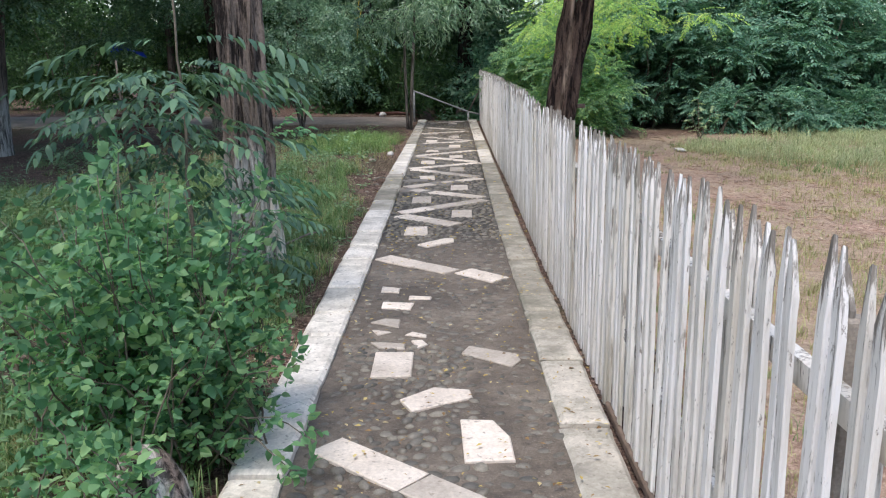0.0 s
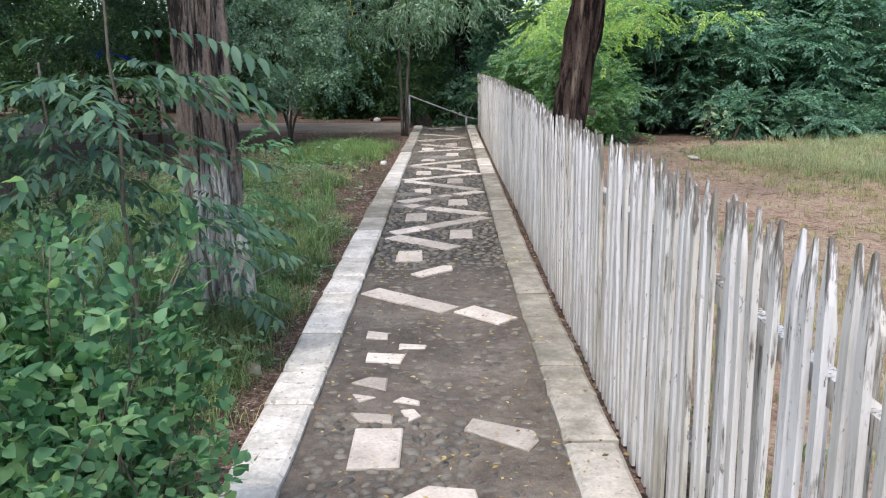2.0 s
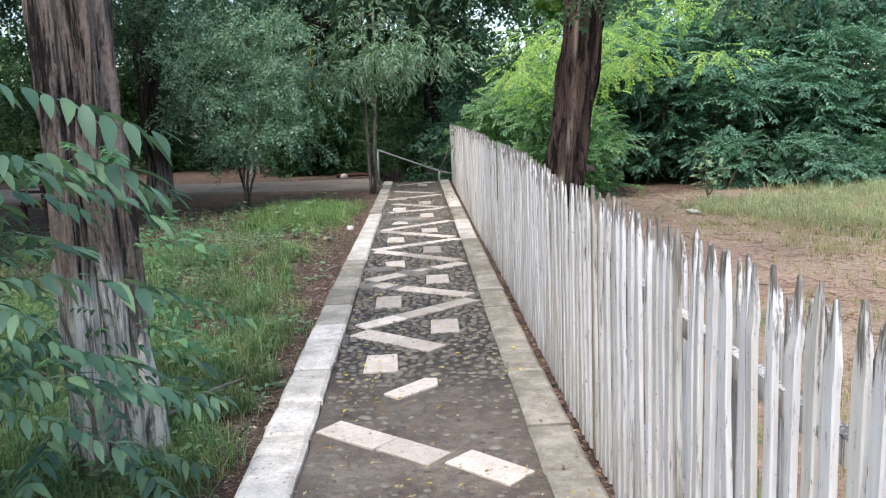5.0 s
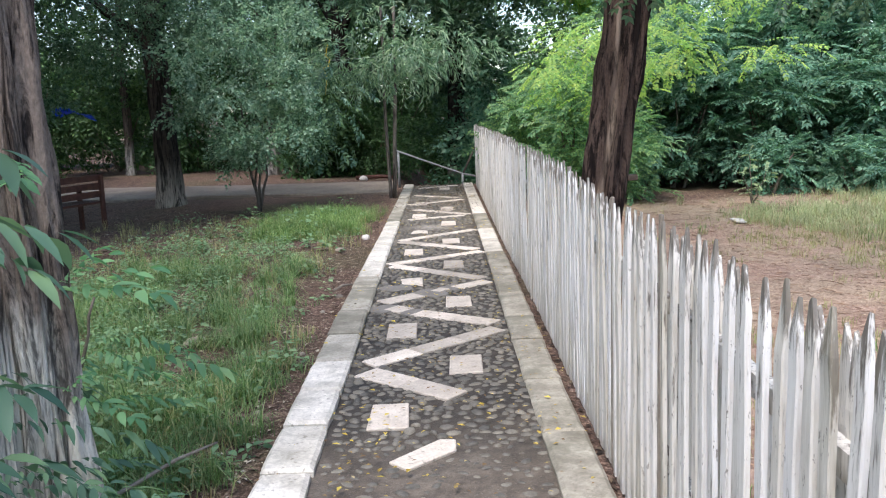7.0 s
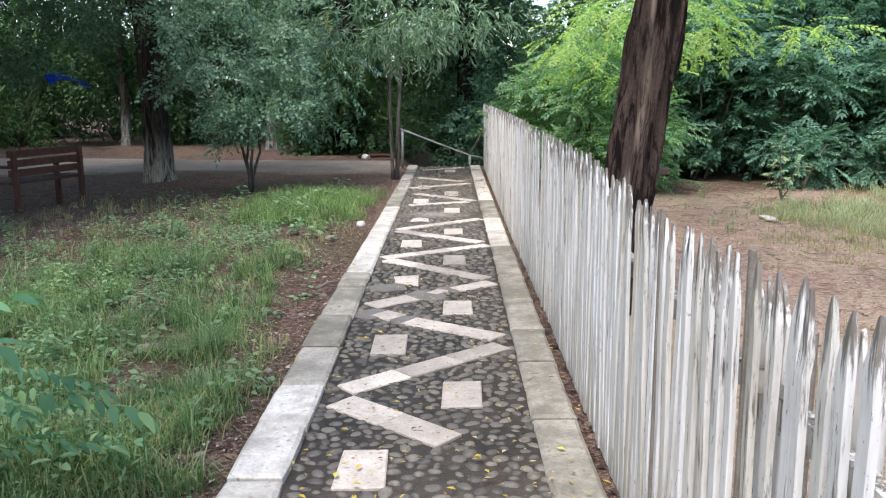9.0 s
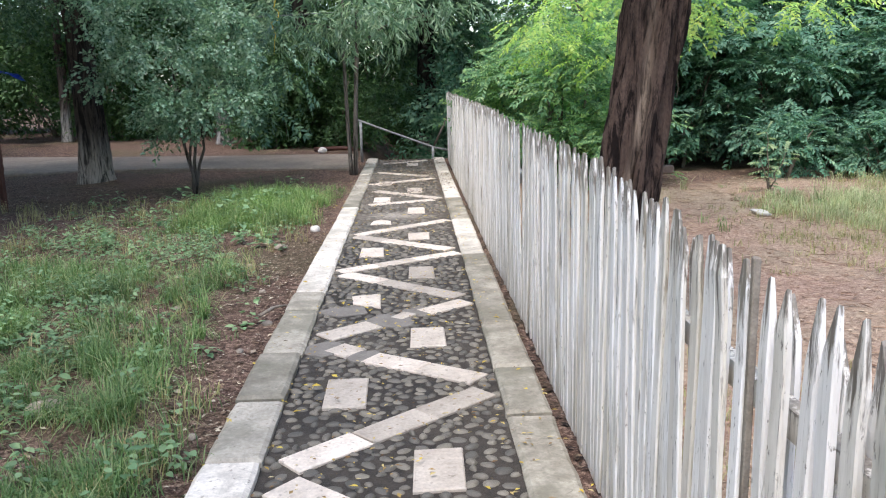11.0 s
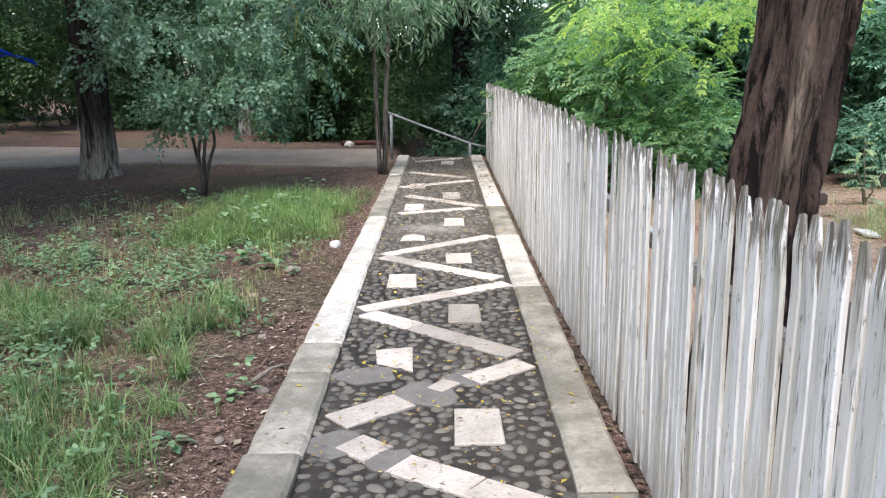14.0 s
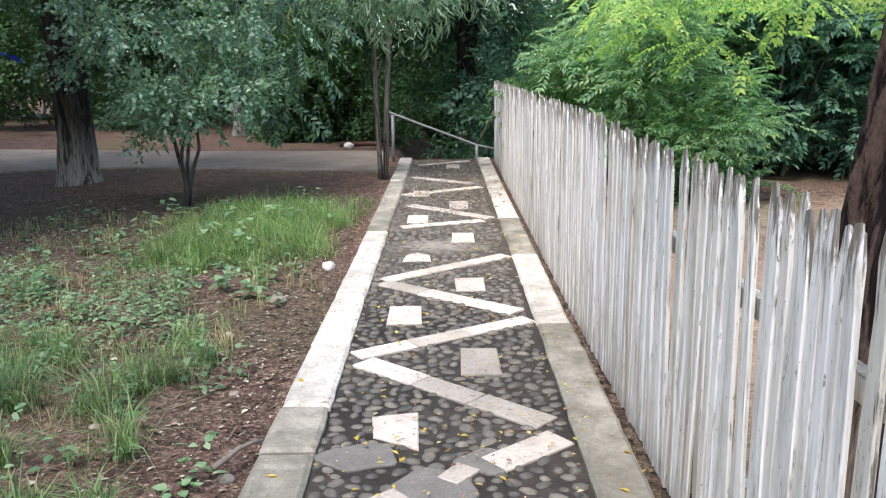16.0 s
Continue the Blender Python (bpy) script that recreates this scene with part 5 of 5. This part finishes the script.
def left_grass(x, y):
    """How thick the grass stands to the left of the path: bare along the kerb and in the deep shade, patchy elsewhere."""
    w = wob(x, y, 1.1) * 0.5 + wob(x, y, 3.0) * 0.25
    near = float(smooth_step(9.3, 7.8, y + w))
    lush = float(smooth_step(13.3, 14.4, y + w)) * float(smooth_step(-2.5, -1.9, x + w * 0.7))
    edge = float(smooth_step(-1.1, -1.55, x + w * 0.6))
    edge = max(edge, near * float(smooth_step(-0.84, -1.08, x + w * 0.35)), lush * float(smooth_step(-0.86, -1.2, x + w * 0.4)))
    shade = float(smooth_step(-2.5, -3.9, x + w)) * float(smooth_step(12.2, 13.8, y + w * 1.5))
    far = float(smooth_step(17.3, 15.8, y + w))
    p = 0.45 * patchy(x, y) + 0.55 * patchy(x + 7, y, 3.1)
    tufts = float(smooth_step(11.6, 10.2, y + 2 * w)) * float(smooth_step(-1.2, -1.7, x + w))
    thick = max(near, lush, 0.2 + 0.25 * tufts)
    return edge * (1 - shade) * far * thick * float(smooth_step(0.48, 0.6, p + 0.06 * near + 0.13 * lush))


blades("grass", field(1, 13000, -6.5, -0.8, 2.0, 10, left_grass), 13, 0.17, 1.6, 2, GRASS, "green grass tufts beside the path")
blades("grass", field(2, 10000, -6.5, -0.8, 7, 17.3, left_grass), 9, 0.12, 1.6, 3, GRASS, "green grass tufts on thin soil")
blades("grass", field(3, 300, -4.2, -0.95, 3.8, 12.5, lambda x, y: left_grass(x, y)), 42, 0.32, 1.7, 4, GRASS, "long seeding grass clumps")
blades("grass", field(7, 850, -2.5, -0.9, 12.9, 16.6, lambda x, y: left_grass(x, y) * float(smooth_step(12.8, 14.0, y + wob(x, y, 1.4)))), 20, 0.24, 1.9, 8, LUSH_SUNLIT, "lush grass by the kerb, sun patch in its colour")
blades("grass", field(8, 95, -3.4, -1.25, 8.6, 12.2, lambda x, y: 0.9), 75, 0.22, 2.2, 9, GRASS, "long arching grass tufts near the kerb")
blades("dry_grass", field(4, 3600, -5, -0.85, 3, 16, lambda x, y: 0.7 * left_grass(x, y) + 0.14 * (x < -0.95)), 11, 0.15, 1.3, 5, DRYGRASS, "dry straw among the grass")


def yard(x, y):
    p = patchy(x, y, 0.5)
    bare = float(smooth_step(14.6, 15.8, y)) * float(smooth_step(7.5, 5.5, x)) + float(smooth_step(4.6, 3.2, x + 0.8 * wob(x, y, 0.9))) * float(smooth_step(7.5, 10.0, y + 1.2 * wob(x, y, 1.1)))
    return float(smooth_step(0.86, 1.1, x)) * max(0.05, 1 - bare) * float(smooth_step(0.2, 0.6, p)) * float(smooth_step(17.2, 16.4, y))


blades("pale_grass", field(15, 9000, 3.6, 13, 10.0, 16.8, lambda x, y: yard(x, y) * float(smooth_step(4.2, 6.2, x + 1.6 * wob(x, y, 0.8) + 0.5 * (y - 13))) * (0.35 + 0.65 * patchy(x, y + 3, 1.2))), 13, 0.19, 1.7, 16, PALEGRASS, "tall pale-green grass at the back of the yard")
blades("dry_grass", field(5, 15000, 0.9, 13, 0, 17, yard), 10, 0.085, 1.5, 6, DRYGRASS, "dry tan grass over the yard")
blades("grass", field(6, 5000, 0.9, 13, 0, 17, lambda x, y: yard(x, y) * float(smooth_step(0.47, 0.62, patchy(x + 9, y, 0.6)))), 11, 0.1, 1.0, 7, GRASS, "greener grass patches over the yard")


def weeds(name, pts, seed, leaf, wid, height, count, material, label):
    """Low broad-leaved weeds, leaf by leaf, joined."""
    r = np.random.default_rng(seed)
    k = len(pts) * count
    c = np.repeat(pts, count, 0)
    a = r.uniform(0, 6.28, k)
    hh = np.repeat(r.uniform(0.4, 1.2, len(pts)), count) * height
    up = r.random(k)
    rr = r.uniform(0.0, 0.07, k)
    P = np.c_[c[:, 0] + np.cos(a) * rr, c[:, 1] + np.sin(a) * rr, ground_z(c[:, 0], c[:, 1]) + hh * up]
    D = np.c_[np.cos(a), np.sin(a), r.uniform(-0.2, 0.45, k)]
    v, t = leaf_arrays(P, D, np.tile([0, 0, 1.0], (k, 1)) + r.normal(0, 0.2, (k, 3)), leaf * r.uniform(0.6, 1.25, k), wid * r.uniform(0.6, 1.2, k), fine=True)
    return tagged(new(name, tri_mesh(name, v, t, material)), label, "weeds", kind="stuff")


weeds("weeds", field(11, 2800, -5.5, -0.82, 2.5, 9.5, lambda x, y: 0.75 * left_grass(x, y)), 12, 0.055, 0.034, 0.19, 12, WEED, "low broad-leaved weeds in the grass")
weeds("weeds", field(12, 1300, -5.0, -0.85, 8, 16.5, lambda x, y: (0.6 if y < 12.8 else 0.2) * left_grass(x, y) + 0.16 * (-4.0 < x < -0.95)), 13, 0.055, 0.036, 0.14, 12, WEED, "pale broad-leaved weeds on thin soil")
weeds("nettles", field(13, 34, -3.0, -1.3, 13.0, 16.2, lambda x, y: 0.7), 14, 0.085, 0.06, 0.3, 16, WEED, "pale nettle-like weeds by the lush grass")
weeds("weeds", field(14, 2600, -6.5, -1.2, 8.0, 14.0, lambda x, y: 0.5 * float(smooth_step(-1.3, -2.1, x + 0.5 * wob(x, y, 1.5))) * float(smooth_step(0.38, 0.55, patchy(x, y + 5)))), 15, 0.042, 0.024, 0.24, 22, WEED, "feathery weeds on thin soil")


def flat_leaves(name, pts, z, seed, size, material, label, slim=(0.25, 0.6)):
    r = np.random.default_rng(seed)
    k = len(pts)
    a = r.uniform(0, 6.28, k)
    P = np.c_[pts, z + 0.004 + 0.006 * r.random(k)]
    s = size * r.uniform(0.5, 1.4, k)
    v, t = leaf_arrays(P, np.c_[np.cos(a), np.sin(a), r.uniform(-0.02, 0.12, k)], np.tile([0, 0, 1.0], (k, 1)) + r.normal(0, 0.15, (k, 3)), s, s * r.uniform(*slim, k), droop=0.05)
    return tagged(new(name, tri_mesh(name, v, t, material)), label, "leaf litter", kind="stuff")


pp = field(21, 4200, -0.78, 0.68, 2.0, 20.5, lambda x, y: 0.25 + 0.75 * (patchy(x * 3, y * 3) > 0.5))
pe = field(29, 5200, -0.7, 0.72, 14.8, 20.8, lambda x, y: float(smooth_step(14.8, 17.0, y)) * (0.3 + 0.7 * (patchy(x * 2, y * 2) > 0.5)))
flat_leaves("leaf_litter", pe, 0.008, 30, 0.034, CHIP, "brown dead leaves over the end of the path")
# near-black litter from x = 0.67 to 1.1, along the fence
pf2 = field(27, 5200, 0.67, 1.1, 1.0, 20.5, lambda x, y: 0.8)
flat_leaves("leaf_litter", pf2, -0.045, 28, 0.04, DARKLITTER, "dark litter along the foot of the fence")
flat_leaves("leaf_litter", pp, 0.012, 22, 0.025, LITTER, "fallen yellow and brown leaflets on the path")
pl = field(23, 80000, -5.5, -0.8, 3.0, 18.0, lambda x, y: 0.25 + 0.75 * float(smooth_step(-1.6, -0.95, x)))
flat_leaves("leaf_litter", pl, ground_z(pl[:, 0], pl[:, 1]), 24, 0.024, CHIP, "brown leaf and bark litter on bare soil")
pc = field(33, 7000, -5.0, -0.82, 5.5, 17.0, lambda x, y: 0.35 + 0.65 * float(patchy(x, y, 2.0) > 0.5))
flat_leaves("leaf_litter", pc, ground_z(pc[:, 0], pc[:, 1]), 34, 0.045, CHIP, "larger dead leaves and bark flakes on the soil")
py = field(35, 420, -0.8, 0.7, 6.5, 15.5, lambda x, y: 0.25 + 0.75 * float(patchy(x, y, 1.4) > 0.5))
flat_leaves("leaf_litter", py, 0.014, 36, 0.034, YELLOWLEAF, "bright yellow leaflets dropped on the path")
pr = field(25, 26000, 0.95, 8.0, 7.0, 17.5, lambda x, y: 0.25 + 0.6 * patchy(x, y, 1.7))
flat_leaves("needle_litter", pr, ground_z(pr[:, 0], pr[:, 1]), 26, 0.034, NEEDLE, "reddish-brown needle litter over the yard")
ps = field(37, 9000, 0.95, 9.0, 6.0, 17.2, lambda x, y: 0.2 + 0.8 * float(smooth_step(0.42, 0.6, patchy(x, y, 1.3))))
flat_leaves("straw_litter", ps, ground_z(ps[:, 0], ps[:, 1]) + 0.004, 38, 0.15, NEEDLE, "pale straws and dead twigs over the yard", (0.03, 0.07))
pd = field(39, 1500, -5.5, -0.85, 4.0, 17.0, lambda x, y: 0.6)
flat_leaves("straw_litter", pd, ground_z(pd[:, 0], pd[:, 1]) + 0.004, 40, 0.13, CHIP, "dead twigs scattered on the soil", (0.03, 0.07))

# ---- paving stones, kerbs and pebbles ----
stone_outlines = []


def add_stone(name, outline, z1, material, z0=-0.06, chamfer=0.005):
    o = ccw(outline)
    c = np.mean(o, 0)
    v, f = slab_prism(np.array(o) - c, z0, z1, chamfer)
    ob = mesh_object(name, v, f, material, pavement)
    ob.location = (c[0], c[1], 0)
    ob.rotation_euler = (fr.gauss(0, 0.0015), fr.gauss(0, 0.0025), 0)
    stone_outlines.append(np.array(o))
    return ob


def strip(a, b, width=0.15, cuts=()):
    """A band of slabs from a to b, cut into pieces."""
    a, b = np.array(a), np.array(b)
    d = (b - a) / np.linalg.norm(b - a)
    s = np.array([-d[1], d[0]]) * width / 2
    us = [0, *cuts, 1]
    for u, w in zip(us, us[1:]):
        p, q = a + (b - a) * u + d * (0.003 if u else 0), a + (b - a) * w - d * (0.003 if w < 1 else 0)
        j = [np.array([fr.uniform(-0.005, 0.005), fr.uniform(-0.005, 0.005)]) for _ in range(4)]
        add_stone("slab", [p + s + j[0], p - s + j[1], q - s + j[2], q + s + j[3]], 0.002, SLAB)


def tile(x, y0, y1, w=0.2):
    j = [fr.uniform(-0.006, 0.006) for _ in range(8)]
    add_stone("slab", [(x + j[0], y0 + j[1]), (x + w + j[2], y0 + j[3]), (x + w + j[4], y1 + j[5]), (x + j[6], y1 + j[7])], 0.002, SLAB)


# bands of the zigzag
strip((-0.49, 3.11), (0.42, 2.33), 0.17, (0.4, 0.75))
strip((-0.50, 6.355), (0.03, 5.895), 0.17, (0.55,))
strip((0.115, 5.915), (0.365, 5.66), 0.17)
strip((-0.46, 8.13), (0.08, 7.65), 0.18, (0.5,))
strip((-0.45, 8.29), (0.40, 9.03), 0.16, (0.33, 0.66))
strip((-0.18, 9.595), (0.39, 9.2), 0.165, (0.5,))
strip((-0.395, 9.79), (-0.26, 9.675), 0.165)
strip((-0.465, 9.99), (-0.175, 10.225), 0.175)
strip((-0.04, 10.335), (0.045, 10.455), 0.1)
strip((0.135, 10.465), (0.425, 10.695), 0.155)
strip((-0.46, 11.62), (0.39, 10.84), 0.15, (0.35, 0.66))
strip((-0.505, 11.715), (0.465, 12.325), 0.13, (0.3, 0.62))
strip((-0.46, 13.22), (0.41, 12.475), 0.14, (0.34, 0.67))
strip((-0.45, 13.29), (0.465, 14.025), 0.13, (0.33, 0.68))
strip((-0.385, 16.5), (0.435, 15.67), 0.13, (0.5,))
strip((-0.47, 17.2), (0.44, 17.8), 0.13, (0.33, 0.66))
strip((-0.42, 15.25), (0.36, 15.55), 0.12, (0.5,))
strip((-0.4, 18.75), (0.35, 18.1), 0.12, (0.5,))
strip((-0.35, 20.1), (0.4, 20.6), 0.12, (0.5,))
for y0, y1 in ((8.04, 8.4), (9.75, 10.11), (11.42, 11.8), (12.98, 13.31), (14.57, 14.93), (16.23, 16.7), (19.7, 20.15)):
    tile(0.045, y0, y1)
for y0, y1 in ((3.84, 4.19), (7.2, 7.55), (8.88, 9.26), (12.25, 12.61), (15.46, 15.85), (17.1, 17.5)):
    tile(-0.375, y0, y1)
add_stone("slab", [(-0.34, 10.72), (-0.15, 10.6), (-0.16, 10.96), (-0.36, 10.92)], 0.002, SLAB)
add_stone("slab", [(-0.35, 13.86), (-0.13, 13.85), (-0.14, 14.05), (-0.25, 14.14), (-0.33, 14.05)], 0.002, SLAB)
add_stone("slab", [(0.05, 3.34), (0.19, 3.33), (0.25, 3.17), (0.255, 2.97), (0.06, 2.96)], 0.002, SLAB)
add_stone("slab", [(-0.22, 3.56), (-0.07, 3.7), (0.1, 3.67), (0.11, 3.58), (-0.16, 3.43)], 0.002, SLAB)
add_stone("slab", [(0.07, 4.17), (0.11, 4.28), (0.36, 4.15), (0.37, 4.06), (0.32, 3.97)], 0.002, SLAB)
add_stone("slab", [(-0.245, 6.8), (-0.02, 7.04), (0.055, 7.03), (0.055, 6.91), (-0.16, 6.71)], 0.002, SLAB)
for o in ([(-0.44, 5.5), (-0.32, 5.45), (-0.32, 5.35), (-0.44, 5.38)], [(-0.25, 5.27), (-0.1, 5.24), (-0.11, 5.19), (-0.25, 5.19)], [(-0.41, 5.13), (-0.21, 5.1), (-0.23, 4.97), (-0.41, 5.01)],
          [(-0.45, 4.71), (-0.37, 4.78), (-0.28, 4.76), (-0.28, 4.61)], [(-0.43, 4.57), (-0.32, 4.53), (-0.39, 4.48)], [(-0.24, 4.48), (-0.2, 4.53), (-0.12, 4.48), (-0.12, 4.44)],
          [(-0.42, 4.36), (-0.23, 4.33), (-0.23, 4.25), (-0.37, 4.27)], [(-0.2, 4.38), (-0.14, 4.39), (-0.11, 4.32), (-0.16, 4.26)]):
    add_stone("slab", o, 0.0, SLAB)


def kerb_row(inner, outer, joints, top, pale):
    for y0, y1 in zip(joints, joints[1:]):
        g = fr.uniform(0.007, 0.013)
        a, b = inner(y0), inner(y1)
        c, d = outer(y0), outer(y1)
        m = (y0 + y1) / 2
        n = max(3, int((y1 - y0) / 0.11))
        us = [i / n for i in range(n + 1)]
        o = [(a + (b - a) * u + fr.gauss(0, 0.0016), y0 + g + (y1 - y0 - 2 * g) * u) for u in us]
        o += [(c + (d - c) * u + fr.gauss(0, 0.0018), y0 + g + (y1 - y0 - 2 * g) * u) for u in us[::-1]]
        for i in (0, n, n + 1, 2 * n + 1):
            o[i] = (o[i][0] + (0.007 if i > n else -0.007) * fr.random(), o[i][1])
        add_stone("kerb_stone", o, top + fr.gauss(0, 0.006), pale(m), -0.16, 0.014)


LJ = [-6, -5.1, -4.2, -3.3, -2.5, -1.6, -0.8, 0.1, 0.95, 1.8, 2.3, 2.81, 3.68, 4.42, 4.83, 5.4, 6.2, 6.68, 7.23, 7.75, 8.3, 8.95, 9.63, 10.55, 11.0, 11.85, 12.8, 13.7, 14.2, 15.0, 15.9, 16.6, 17.5, 18.3, 19.2, 20.1, 20.9]
RJ = [-6, -5.2, -4.3, -3.5, -2.6, -1.8, -0.9, 0, 0.9, 1.7, 2.5, 3.27, 4.02, 4.5, 4.87, 5.2, 5.68, 6.22, 7.06, 7.88, 8.7, 9.31, 10.08, 10.86, 11.71, 12.2, 13.21, 14.0, 14.8, 15.6, 16.5, 17.2, 18.2, 19.1, 20.0, 20.9]
# left pale stones from y = 10.9 to 15 also carry the painted sun patch
kerb_row(lambda y: float(np.interp(y, [3, 6, 8, 13, 20.9], [-0.6, -0.57, -0.56, -0.545, -0.48])), lambda y: float(np.interp(y, [3, 10, 14, 20.9], [-0.81, -0.785, -0.735, -0.68])), LJ, 0.025, lambda y: KERB_PALE if y < 8.3 or 10.9 < y < 15 else KERB_MID if y < 8.9 or y > 16.5 else KERB)
kerb_row(lambda y: float(np.interp(y, [3, 8, 12, 20.9], [0.465, 0.465, 0.5, 0.54])), lambda y: float(np.interp(y, [3, 8, 12, 20.9], [0.672, 0.67, 0.7, 0.735])), RJ, 0.015, lambda y: KERB_MID if y < 4.4 else KERB_PALE if 12.3 < y < 13.9 or y > 15.4 else KERB)


def patch(outline, z, material, name, label):
    """A thin smear of cement or sand with an uneven rim."""
    c = np.mean(outline, 0)
    k = 28
    a = np.linspace(0, 2 * np.pi, k, endpoint=False)
    r = np.array(outline).max(0) - c
    o = [(c[0] + r[0] * math.cos(t) * (1 + 0.16 * math.sin(3 * t + c[1])), c[1] + r[1] * math.sin(t) * (1 + 0.14 * math.sin(4 * t + c[0] * 9))) for t in a]
    v, f = slab_prism(o, -0.02, z, 0.004)
    return tagged(mesh_object(name, v, f, material, pavement), label)


patches = [((-0.44, 9.77), (0.14, 0.12)), ((-0.2, 9.62), (0.1, 0.1)), ((-0.08, 10.3), (0.16, 0.15)), ((0.12, 10.5), (0.12, 0.1)), ((-0.38, 10.55), (0.16, 0.11))]
for (cx, cy), (rx, ry) in patches:
    patch([(cx - rx, cy - ry), (cx + rx, cy + ry)], -0.001, CEMENT, "cement_patch", "smooth grey cement repair")


def inside(o, x, y, grow):
    c = o.mean(0)
    q = c + (o - c) * (1 + grow / max(0.05, np.linalg.norm(o - c, axis=1).mean()))
    k = len(q)
    for i in range(k):
        a, b = q[i], q[(i + 1) % k]
        if (b[0] - a[0]) * (y - a[1]) - (b[1] - a[1]) * (x - a[0]) < 0:
            return False
    return True


def pebble_mesh(seed):
    r = random.Random(seed)
    k, v = 9, []
    for ring, (rad, z) in enumerate(((1.0, -0.3), (0.92, 0.35), (0.55, 0.8))):
        for i in range(k):
            t = 2 * math.pi * i / k
            q = rad * (1 + 0.1 * math.sin(2 * t + seed) + 0.06 * math.sin(3 * t + seed * 2))
            v.append((q * math.cos(t), q * math.sin(t), z))
    v.append((0, 0, 0.95))
    f = [(a * k + i, a * k + (i + 1) % k, (a + 1) * k + (i + 1) % k, (a + 1) * k + i) for a in range(2) for i in range(k)]
    f += [(2 * k + i, 2 * k + (i + 1) % k, 3 * k) for i in range(k)]
    return v, f


shapes = [pebble_mesh(i * 1.7) for i in range(7)]
pmesh = []
for v, f in shapes:
    me = bpy.data.meshes.new("pebble")
    me.from_pydata(v, [], f)
    me.materials.append(PEBBLE)
    me.polygons.foreach_set("use_smooth", [True] * len(me.polygons))
    pmesh.append(me)
pb = random.Random(8)
cells, placed, JV, JF = {}, 0, [], []
oc = [o.mean(0) for o in stone_outlines]
tries = 0
for tries in range(26000):
    x, y = pb.uniform(-0.545, 0.46), pb.uniform(1.2, 20.8)
    worn = 4.3 < y < 6.95 or (y < 4.3 and x > 0.12) or (3.2 < y < 3.6 and x < -0.2) or 14.1 < y < 14.7
    if worn and pb.random() > 0.2:
        continue
    a = pb.uniform(0.021, 0.04)
    key = (int(x / 0.08 + 50), int(y / 0.08))
    clash = False
    for i in (-1, 0, 1):
        for j in (-1, 0, 1):
            for qx, qy, qa in cells.get((key[0] + i, key[1] + j), ()):
                if (qx - x) ** 2 + ((qy - y) * 1.05) ** 2 < (0.86 * (qa + a)) ** 2:
                    clash = True
    if clash or any(abs(c[1] - y) < 0.6 and inside(o, x, y, a * 0.55) for o, c in zip(stone_outlines, oc)):
        continue
    if any(((x - cx) / (rx + 0.01)) ** 2 + ((y - cy) / (ry + 0.01)) ** 2 < 1 for (cx, cy), (rx, ry) in patches):
        continue
    cells.setdefault(key, []).append((x, y, a))
    m = pose(x, y, -0.013 if not worn else -0.0195, pb.gauss(0, 4), pb.gauss(0, 4), pb.gauss(0, 35)) @ Matrix.Diagonal((a * 1.05, a * pb.uniform(0.6, 0.85), pb.uniform(0.010, 0.017), 1))
    s = pb.randrange(len(shapes))
    if 7.6 < y < 9.7 and placed < 300:
        placed += 1
        shared("pebble", pmesh[s], pavement, m)
    else:
        o = len(JV)
        JV += [m @ Vector(p) for p in shapes[s][0]]
        JF += [tuple(q + o for q in g) for g in shapes[s][1]]
bed = mesh_object("pebbles", JV, JF, PEBBLES, pavement, smooth=True)
tagged(bed, "small river pebbles set in mortar", kind="stuff")
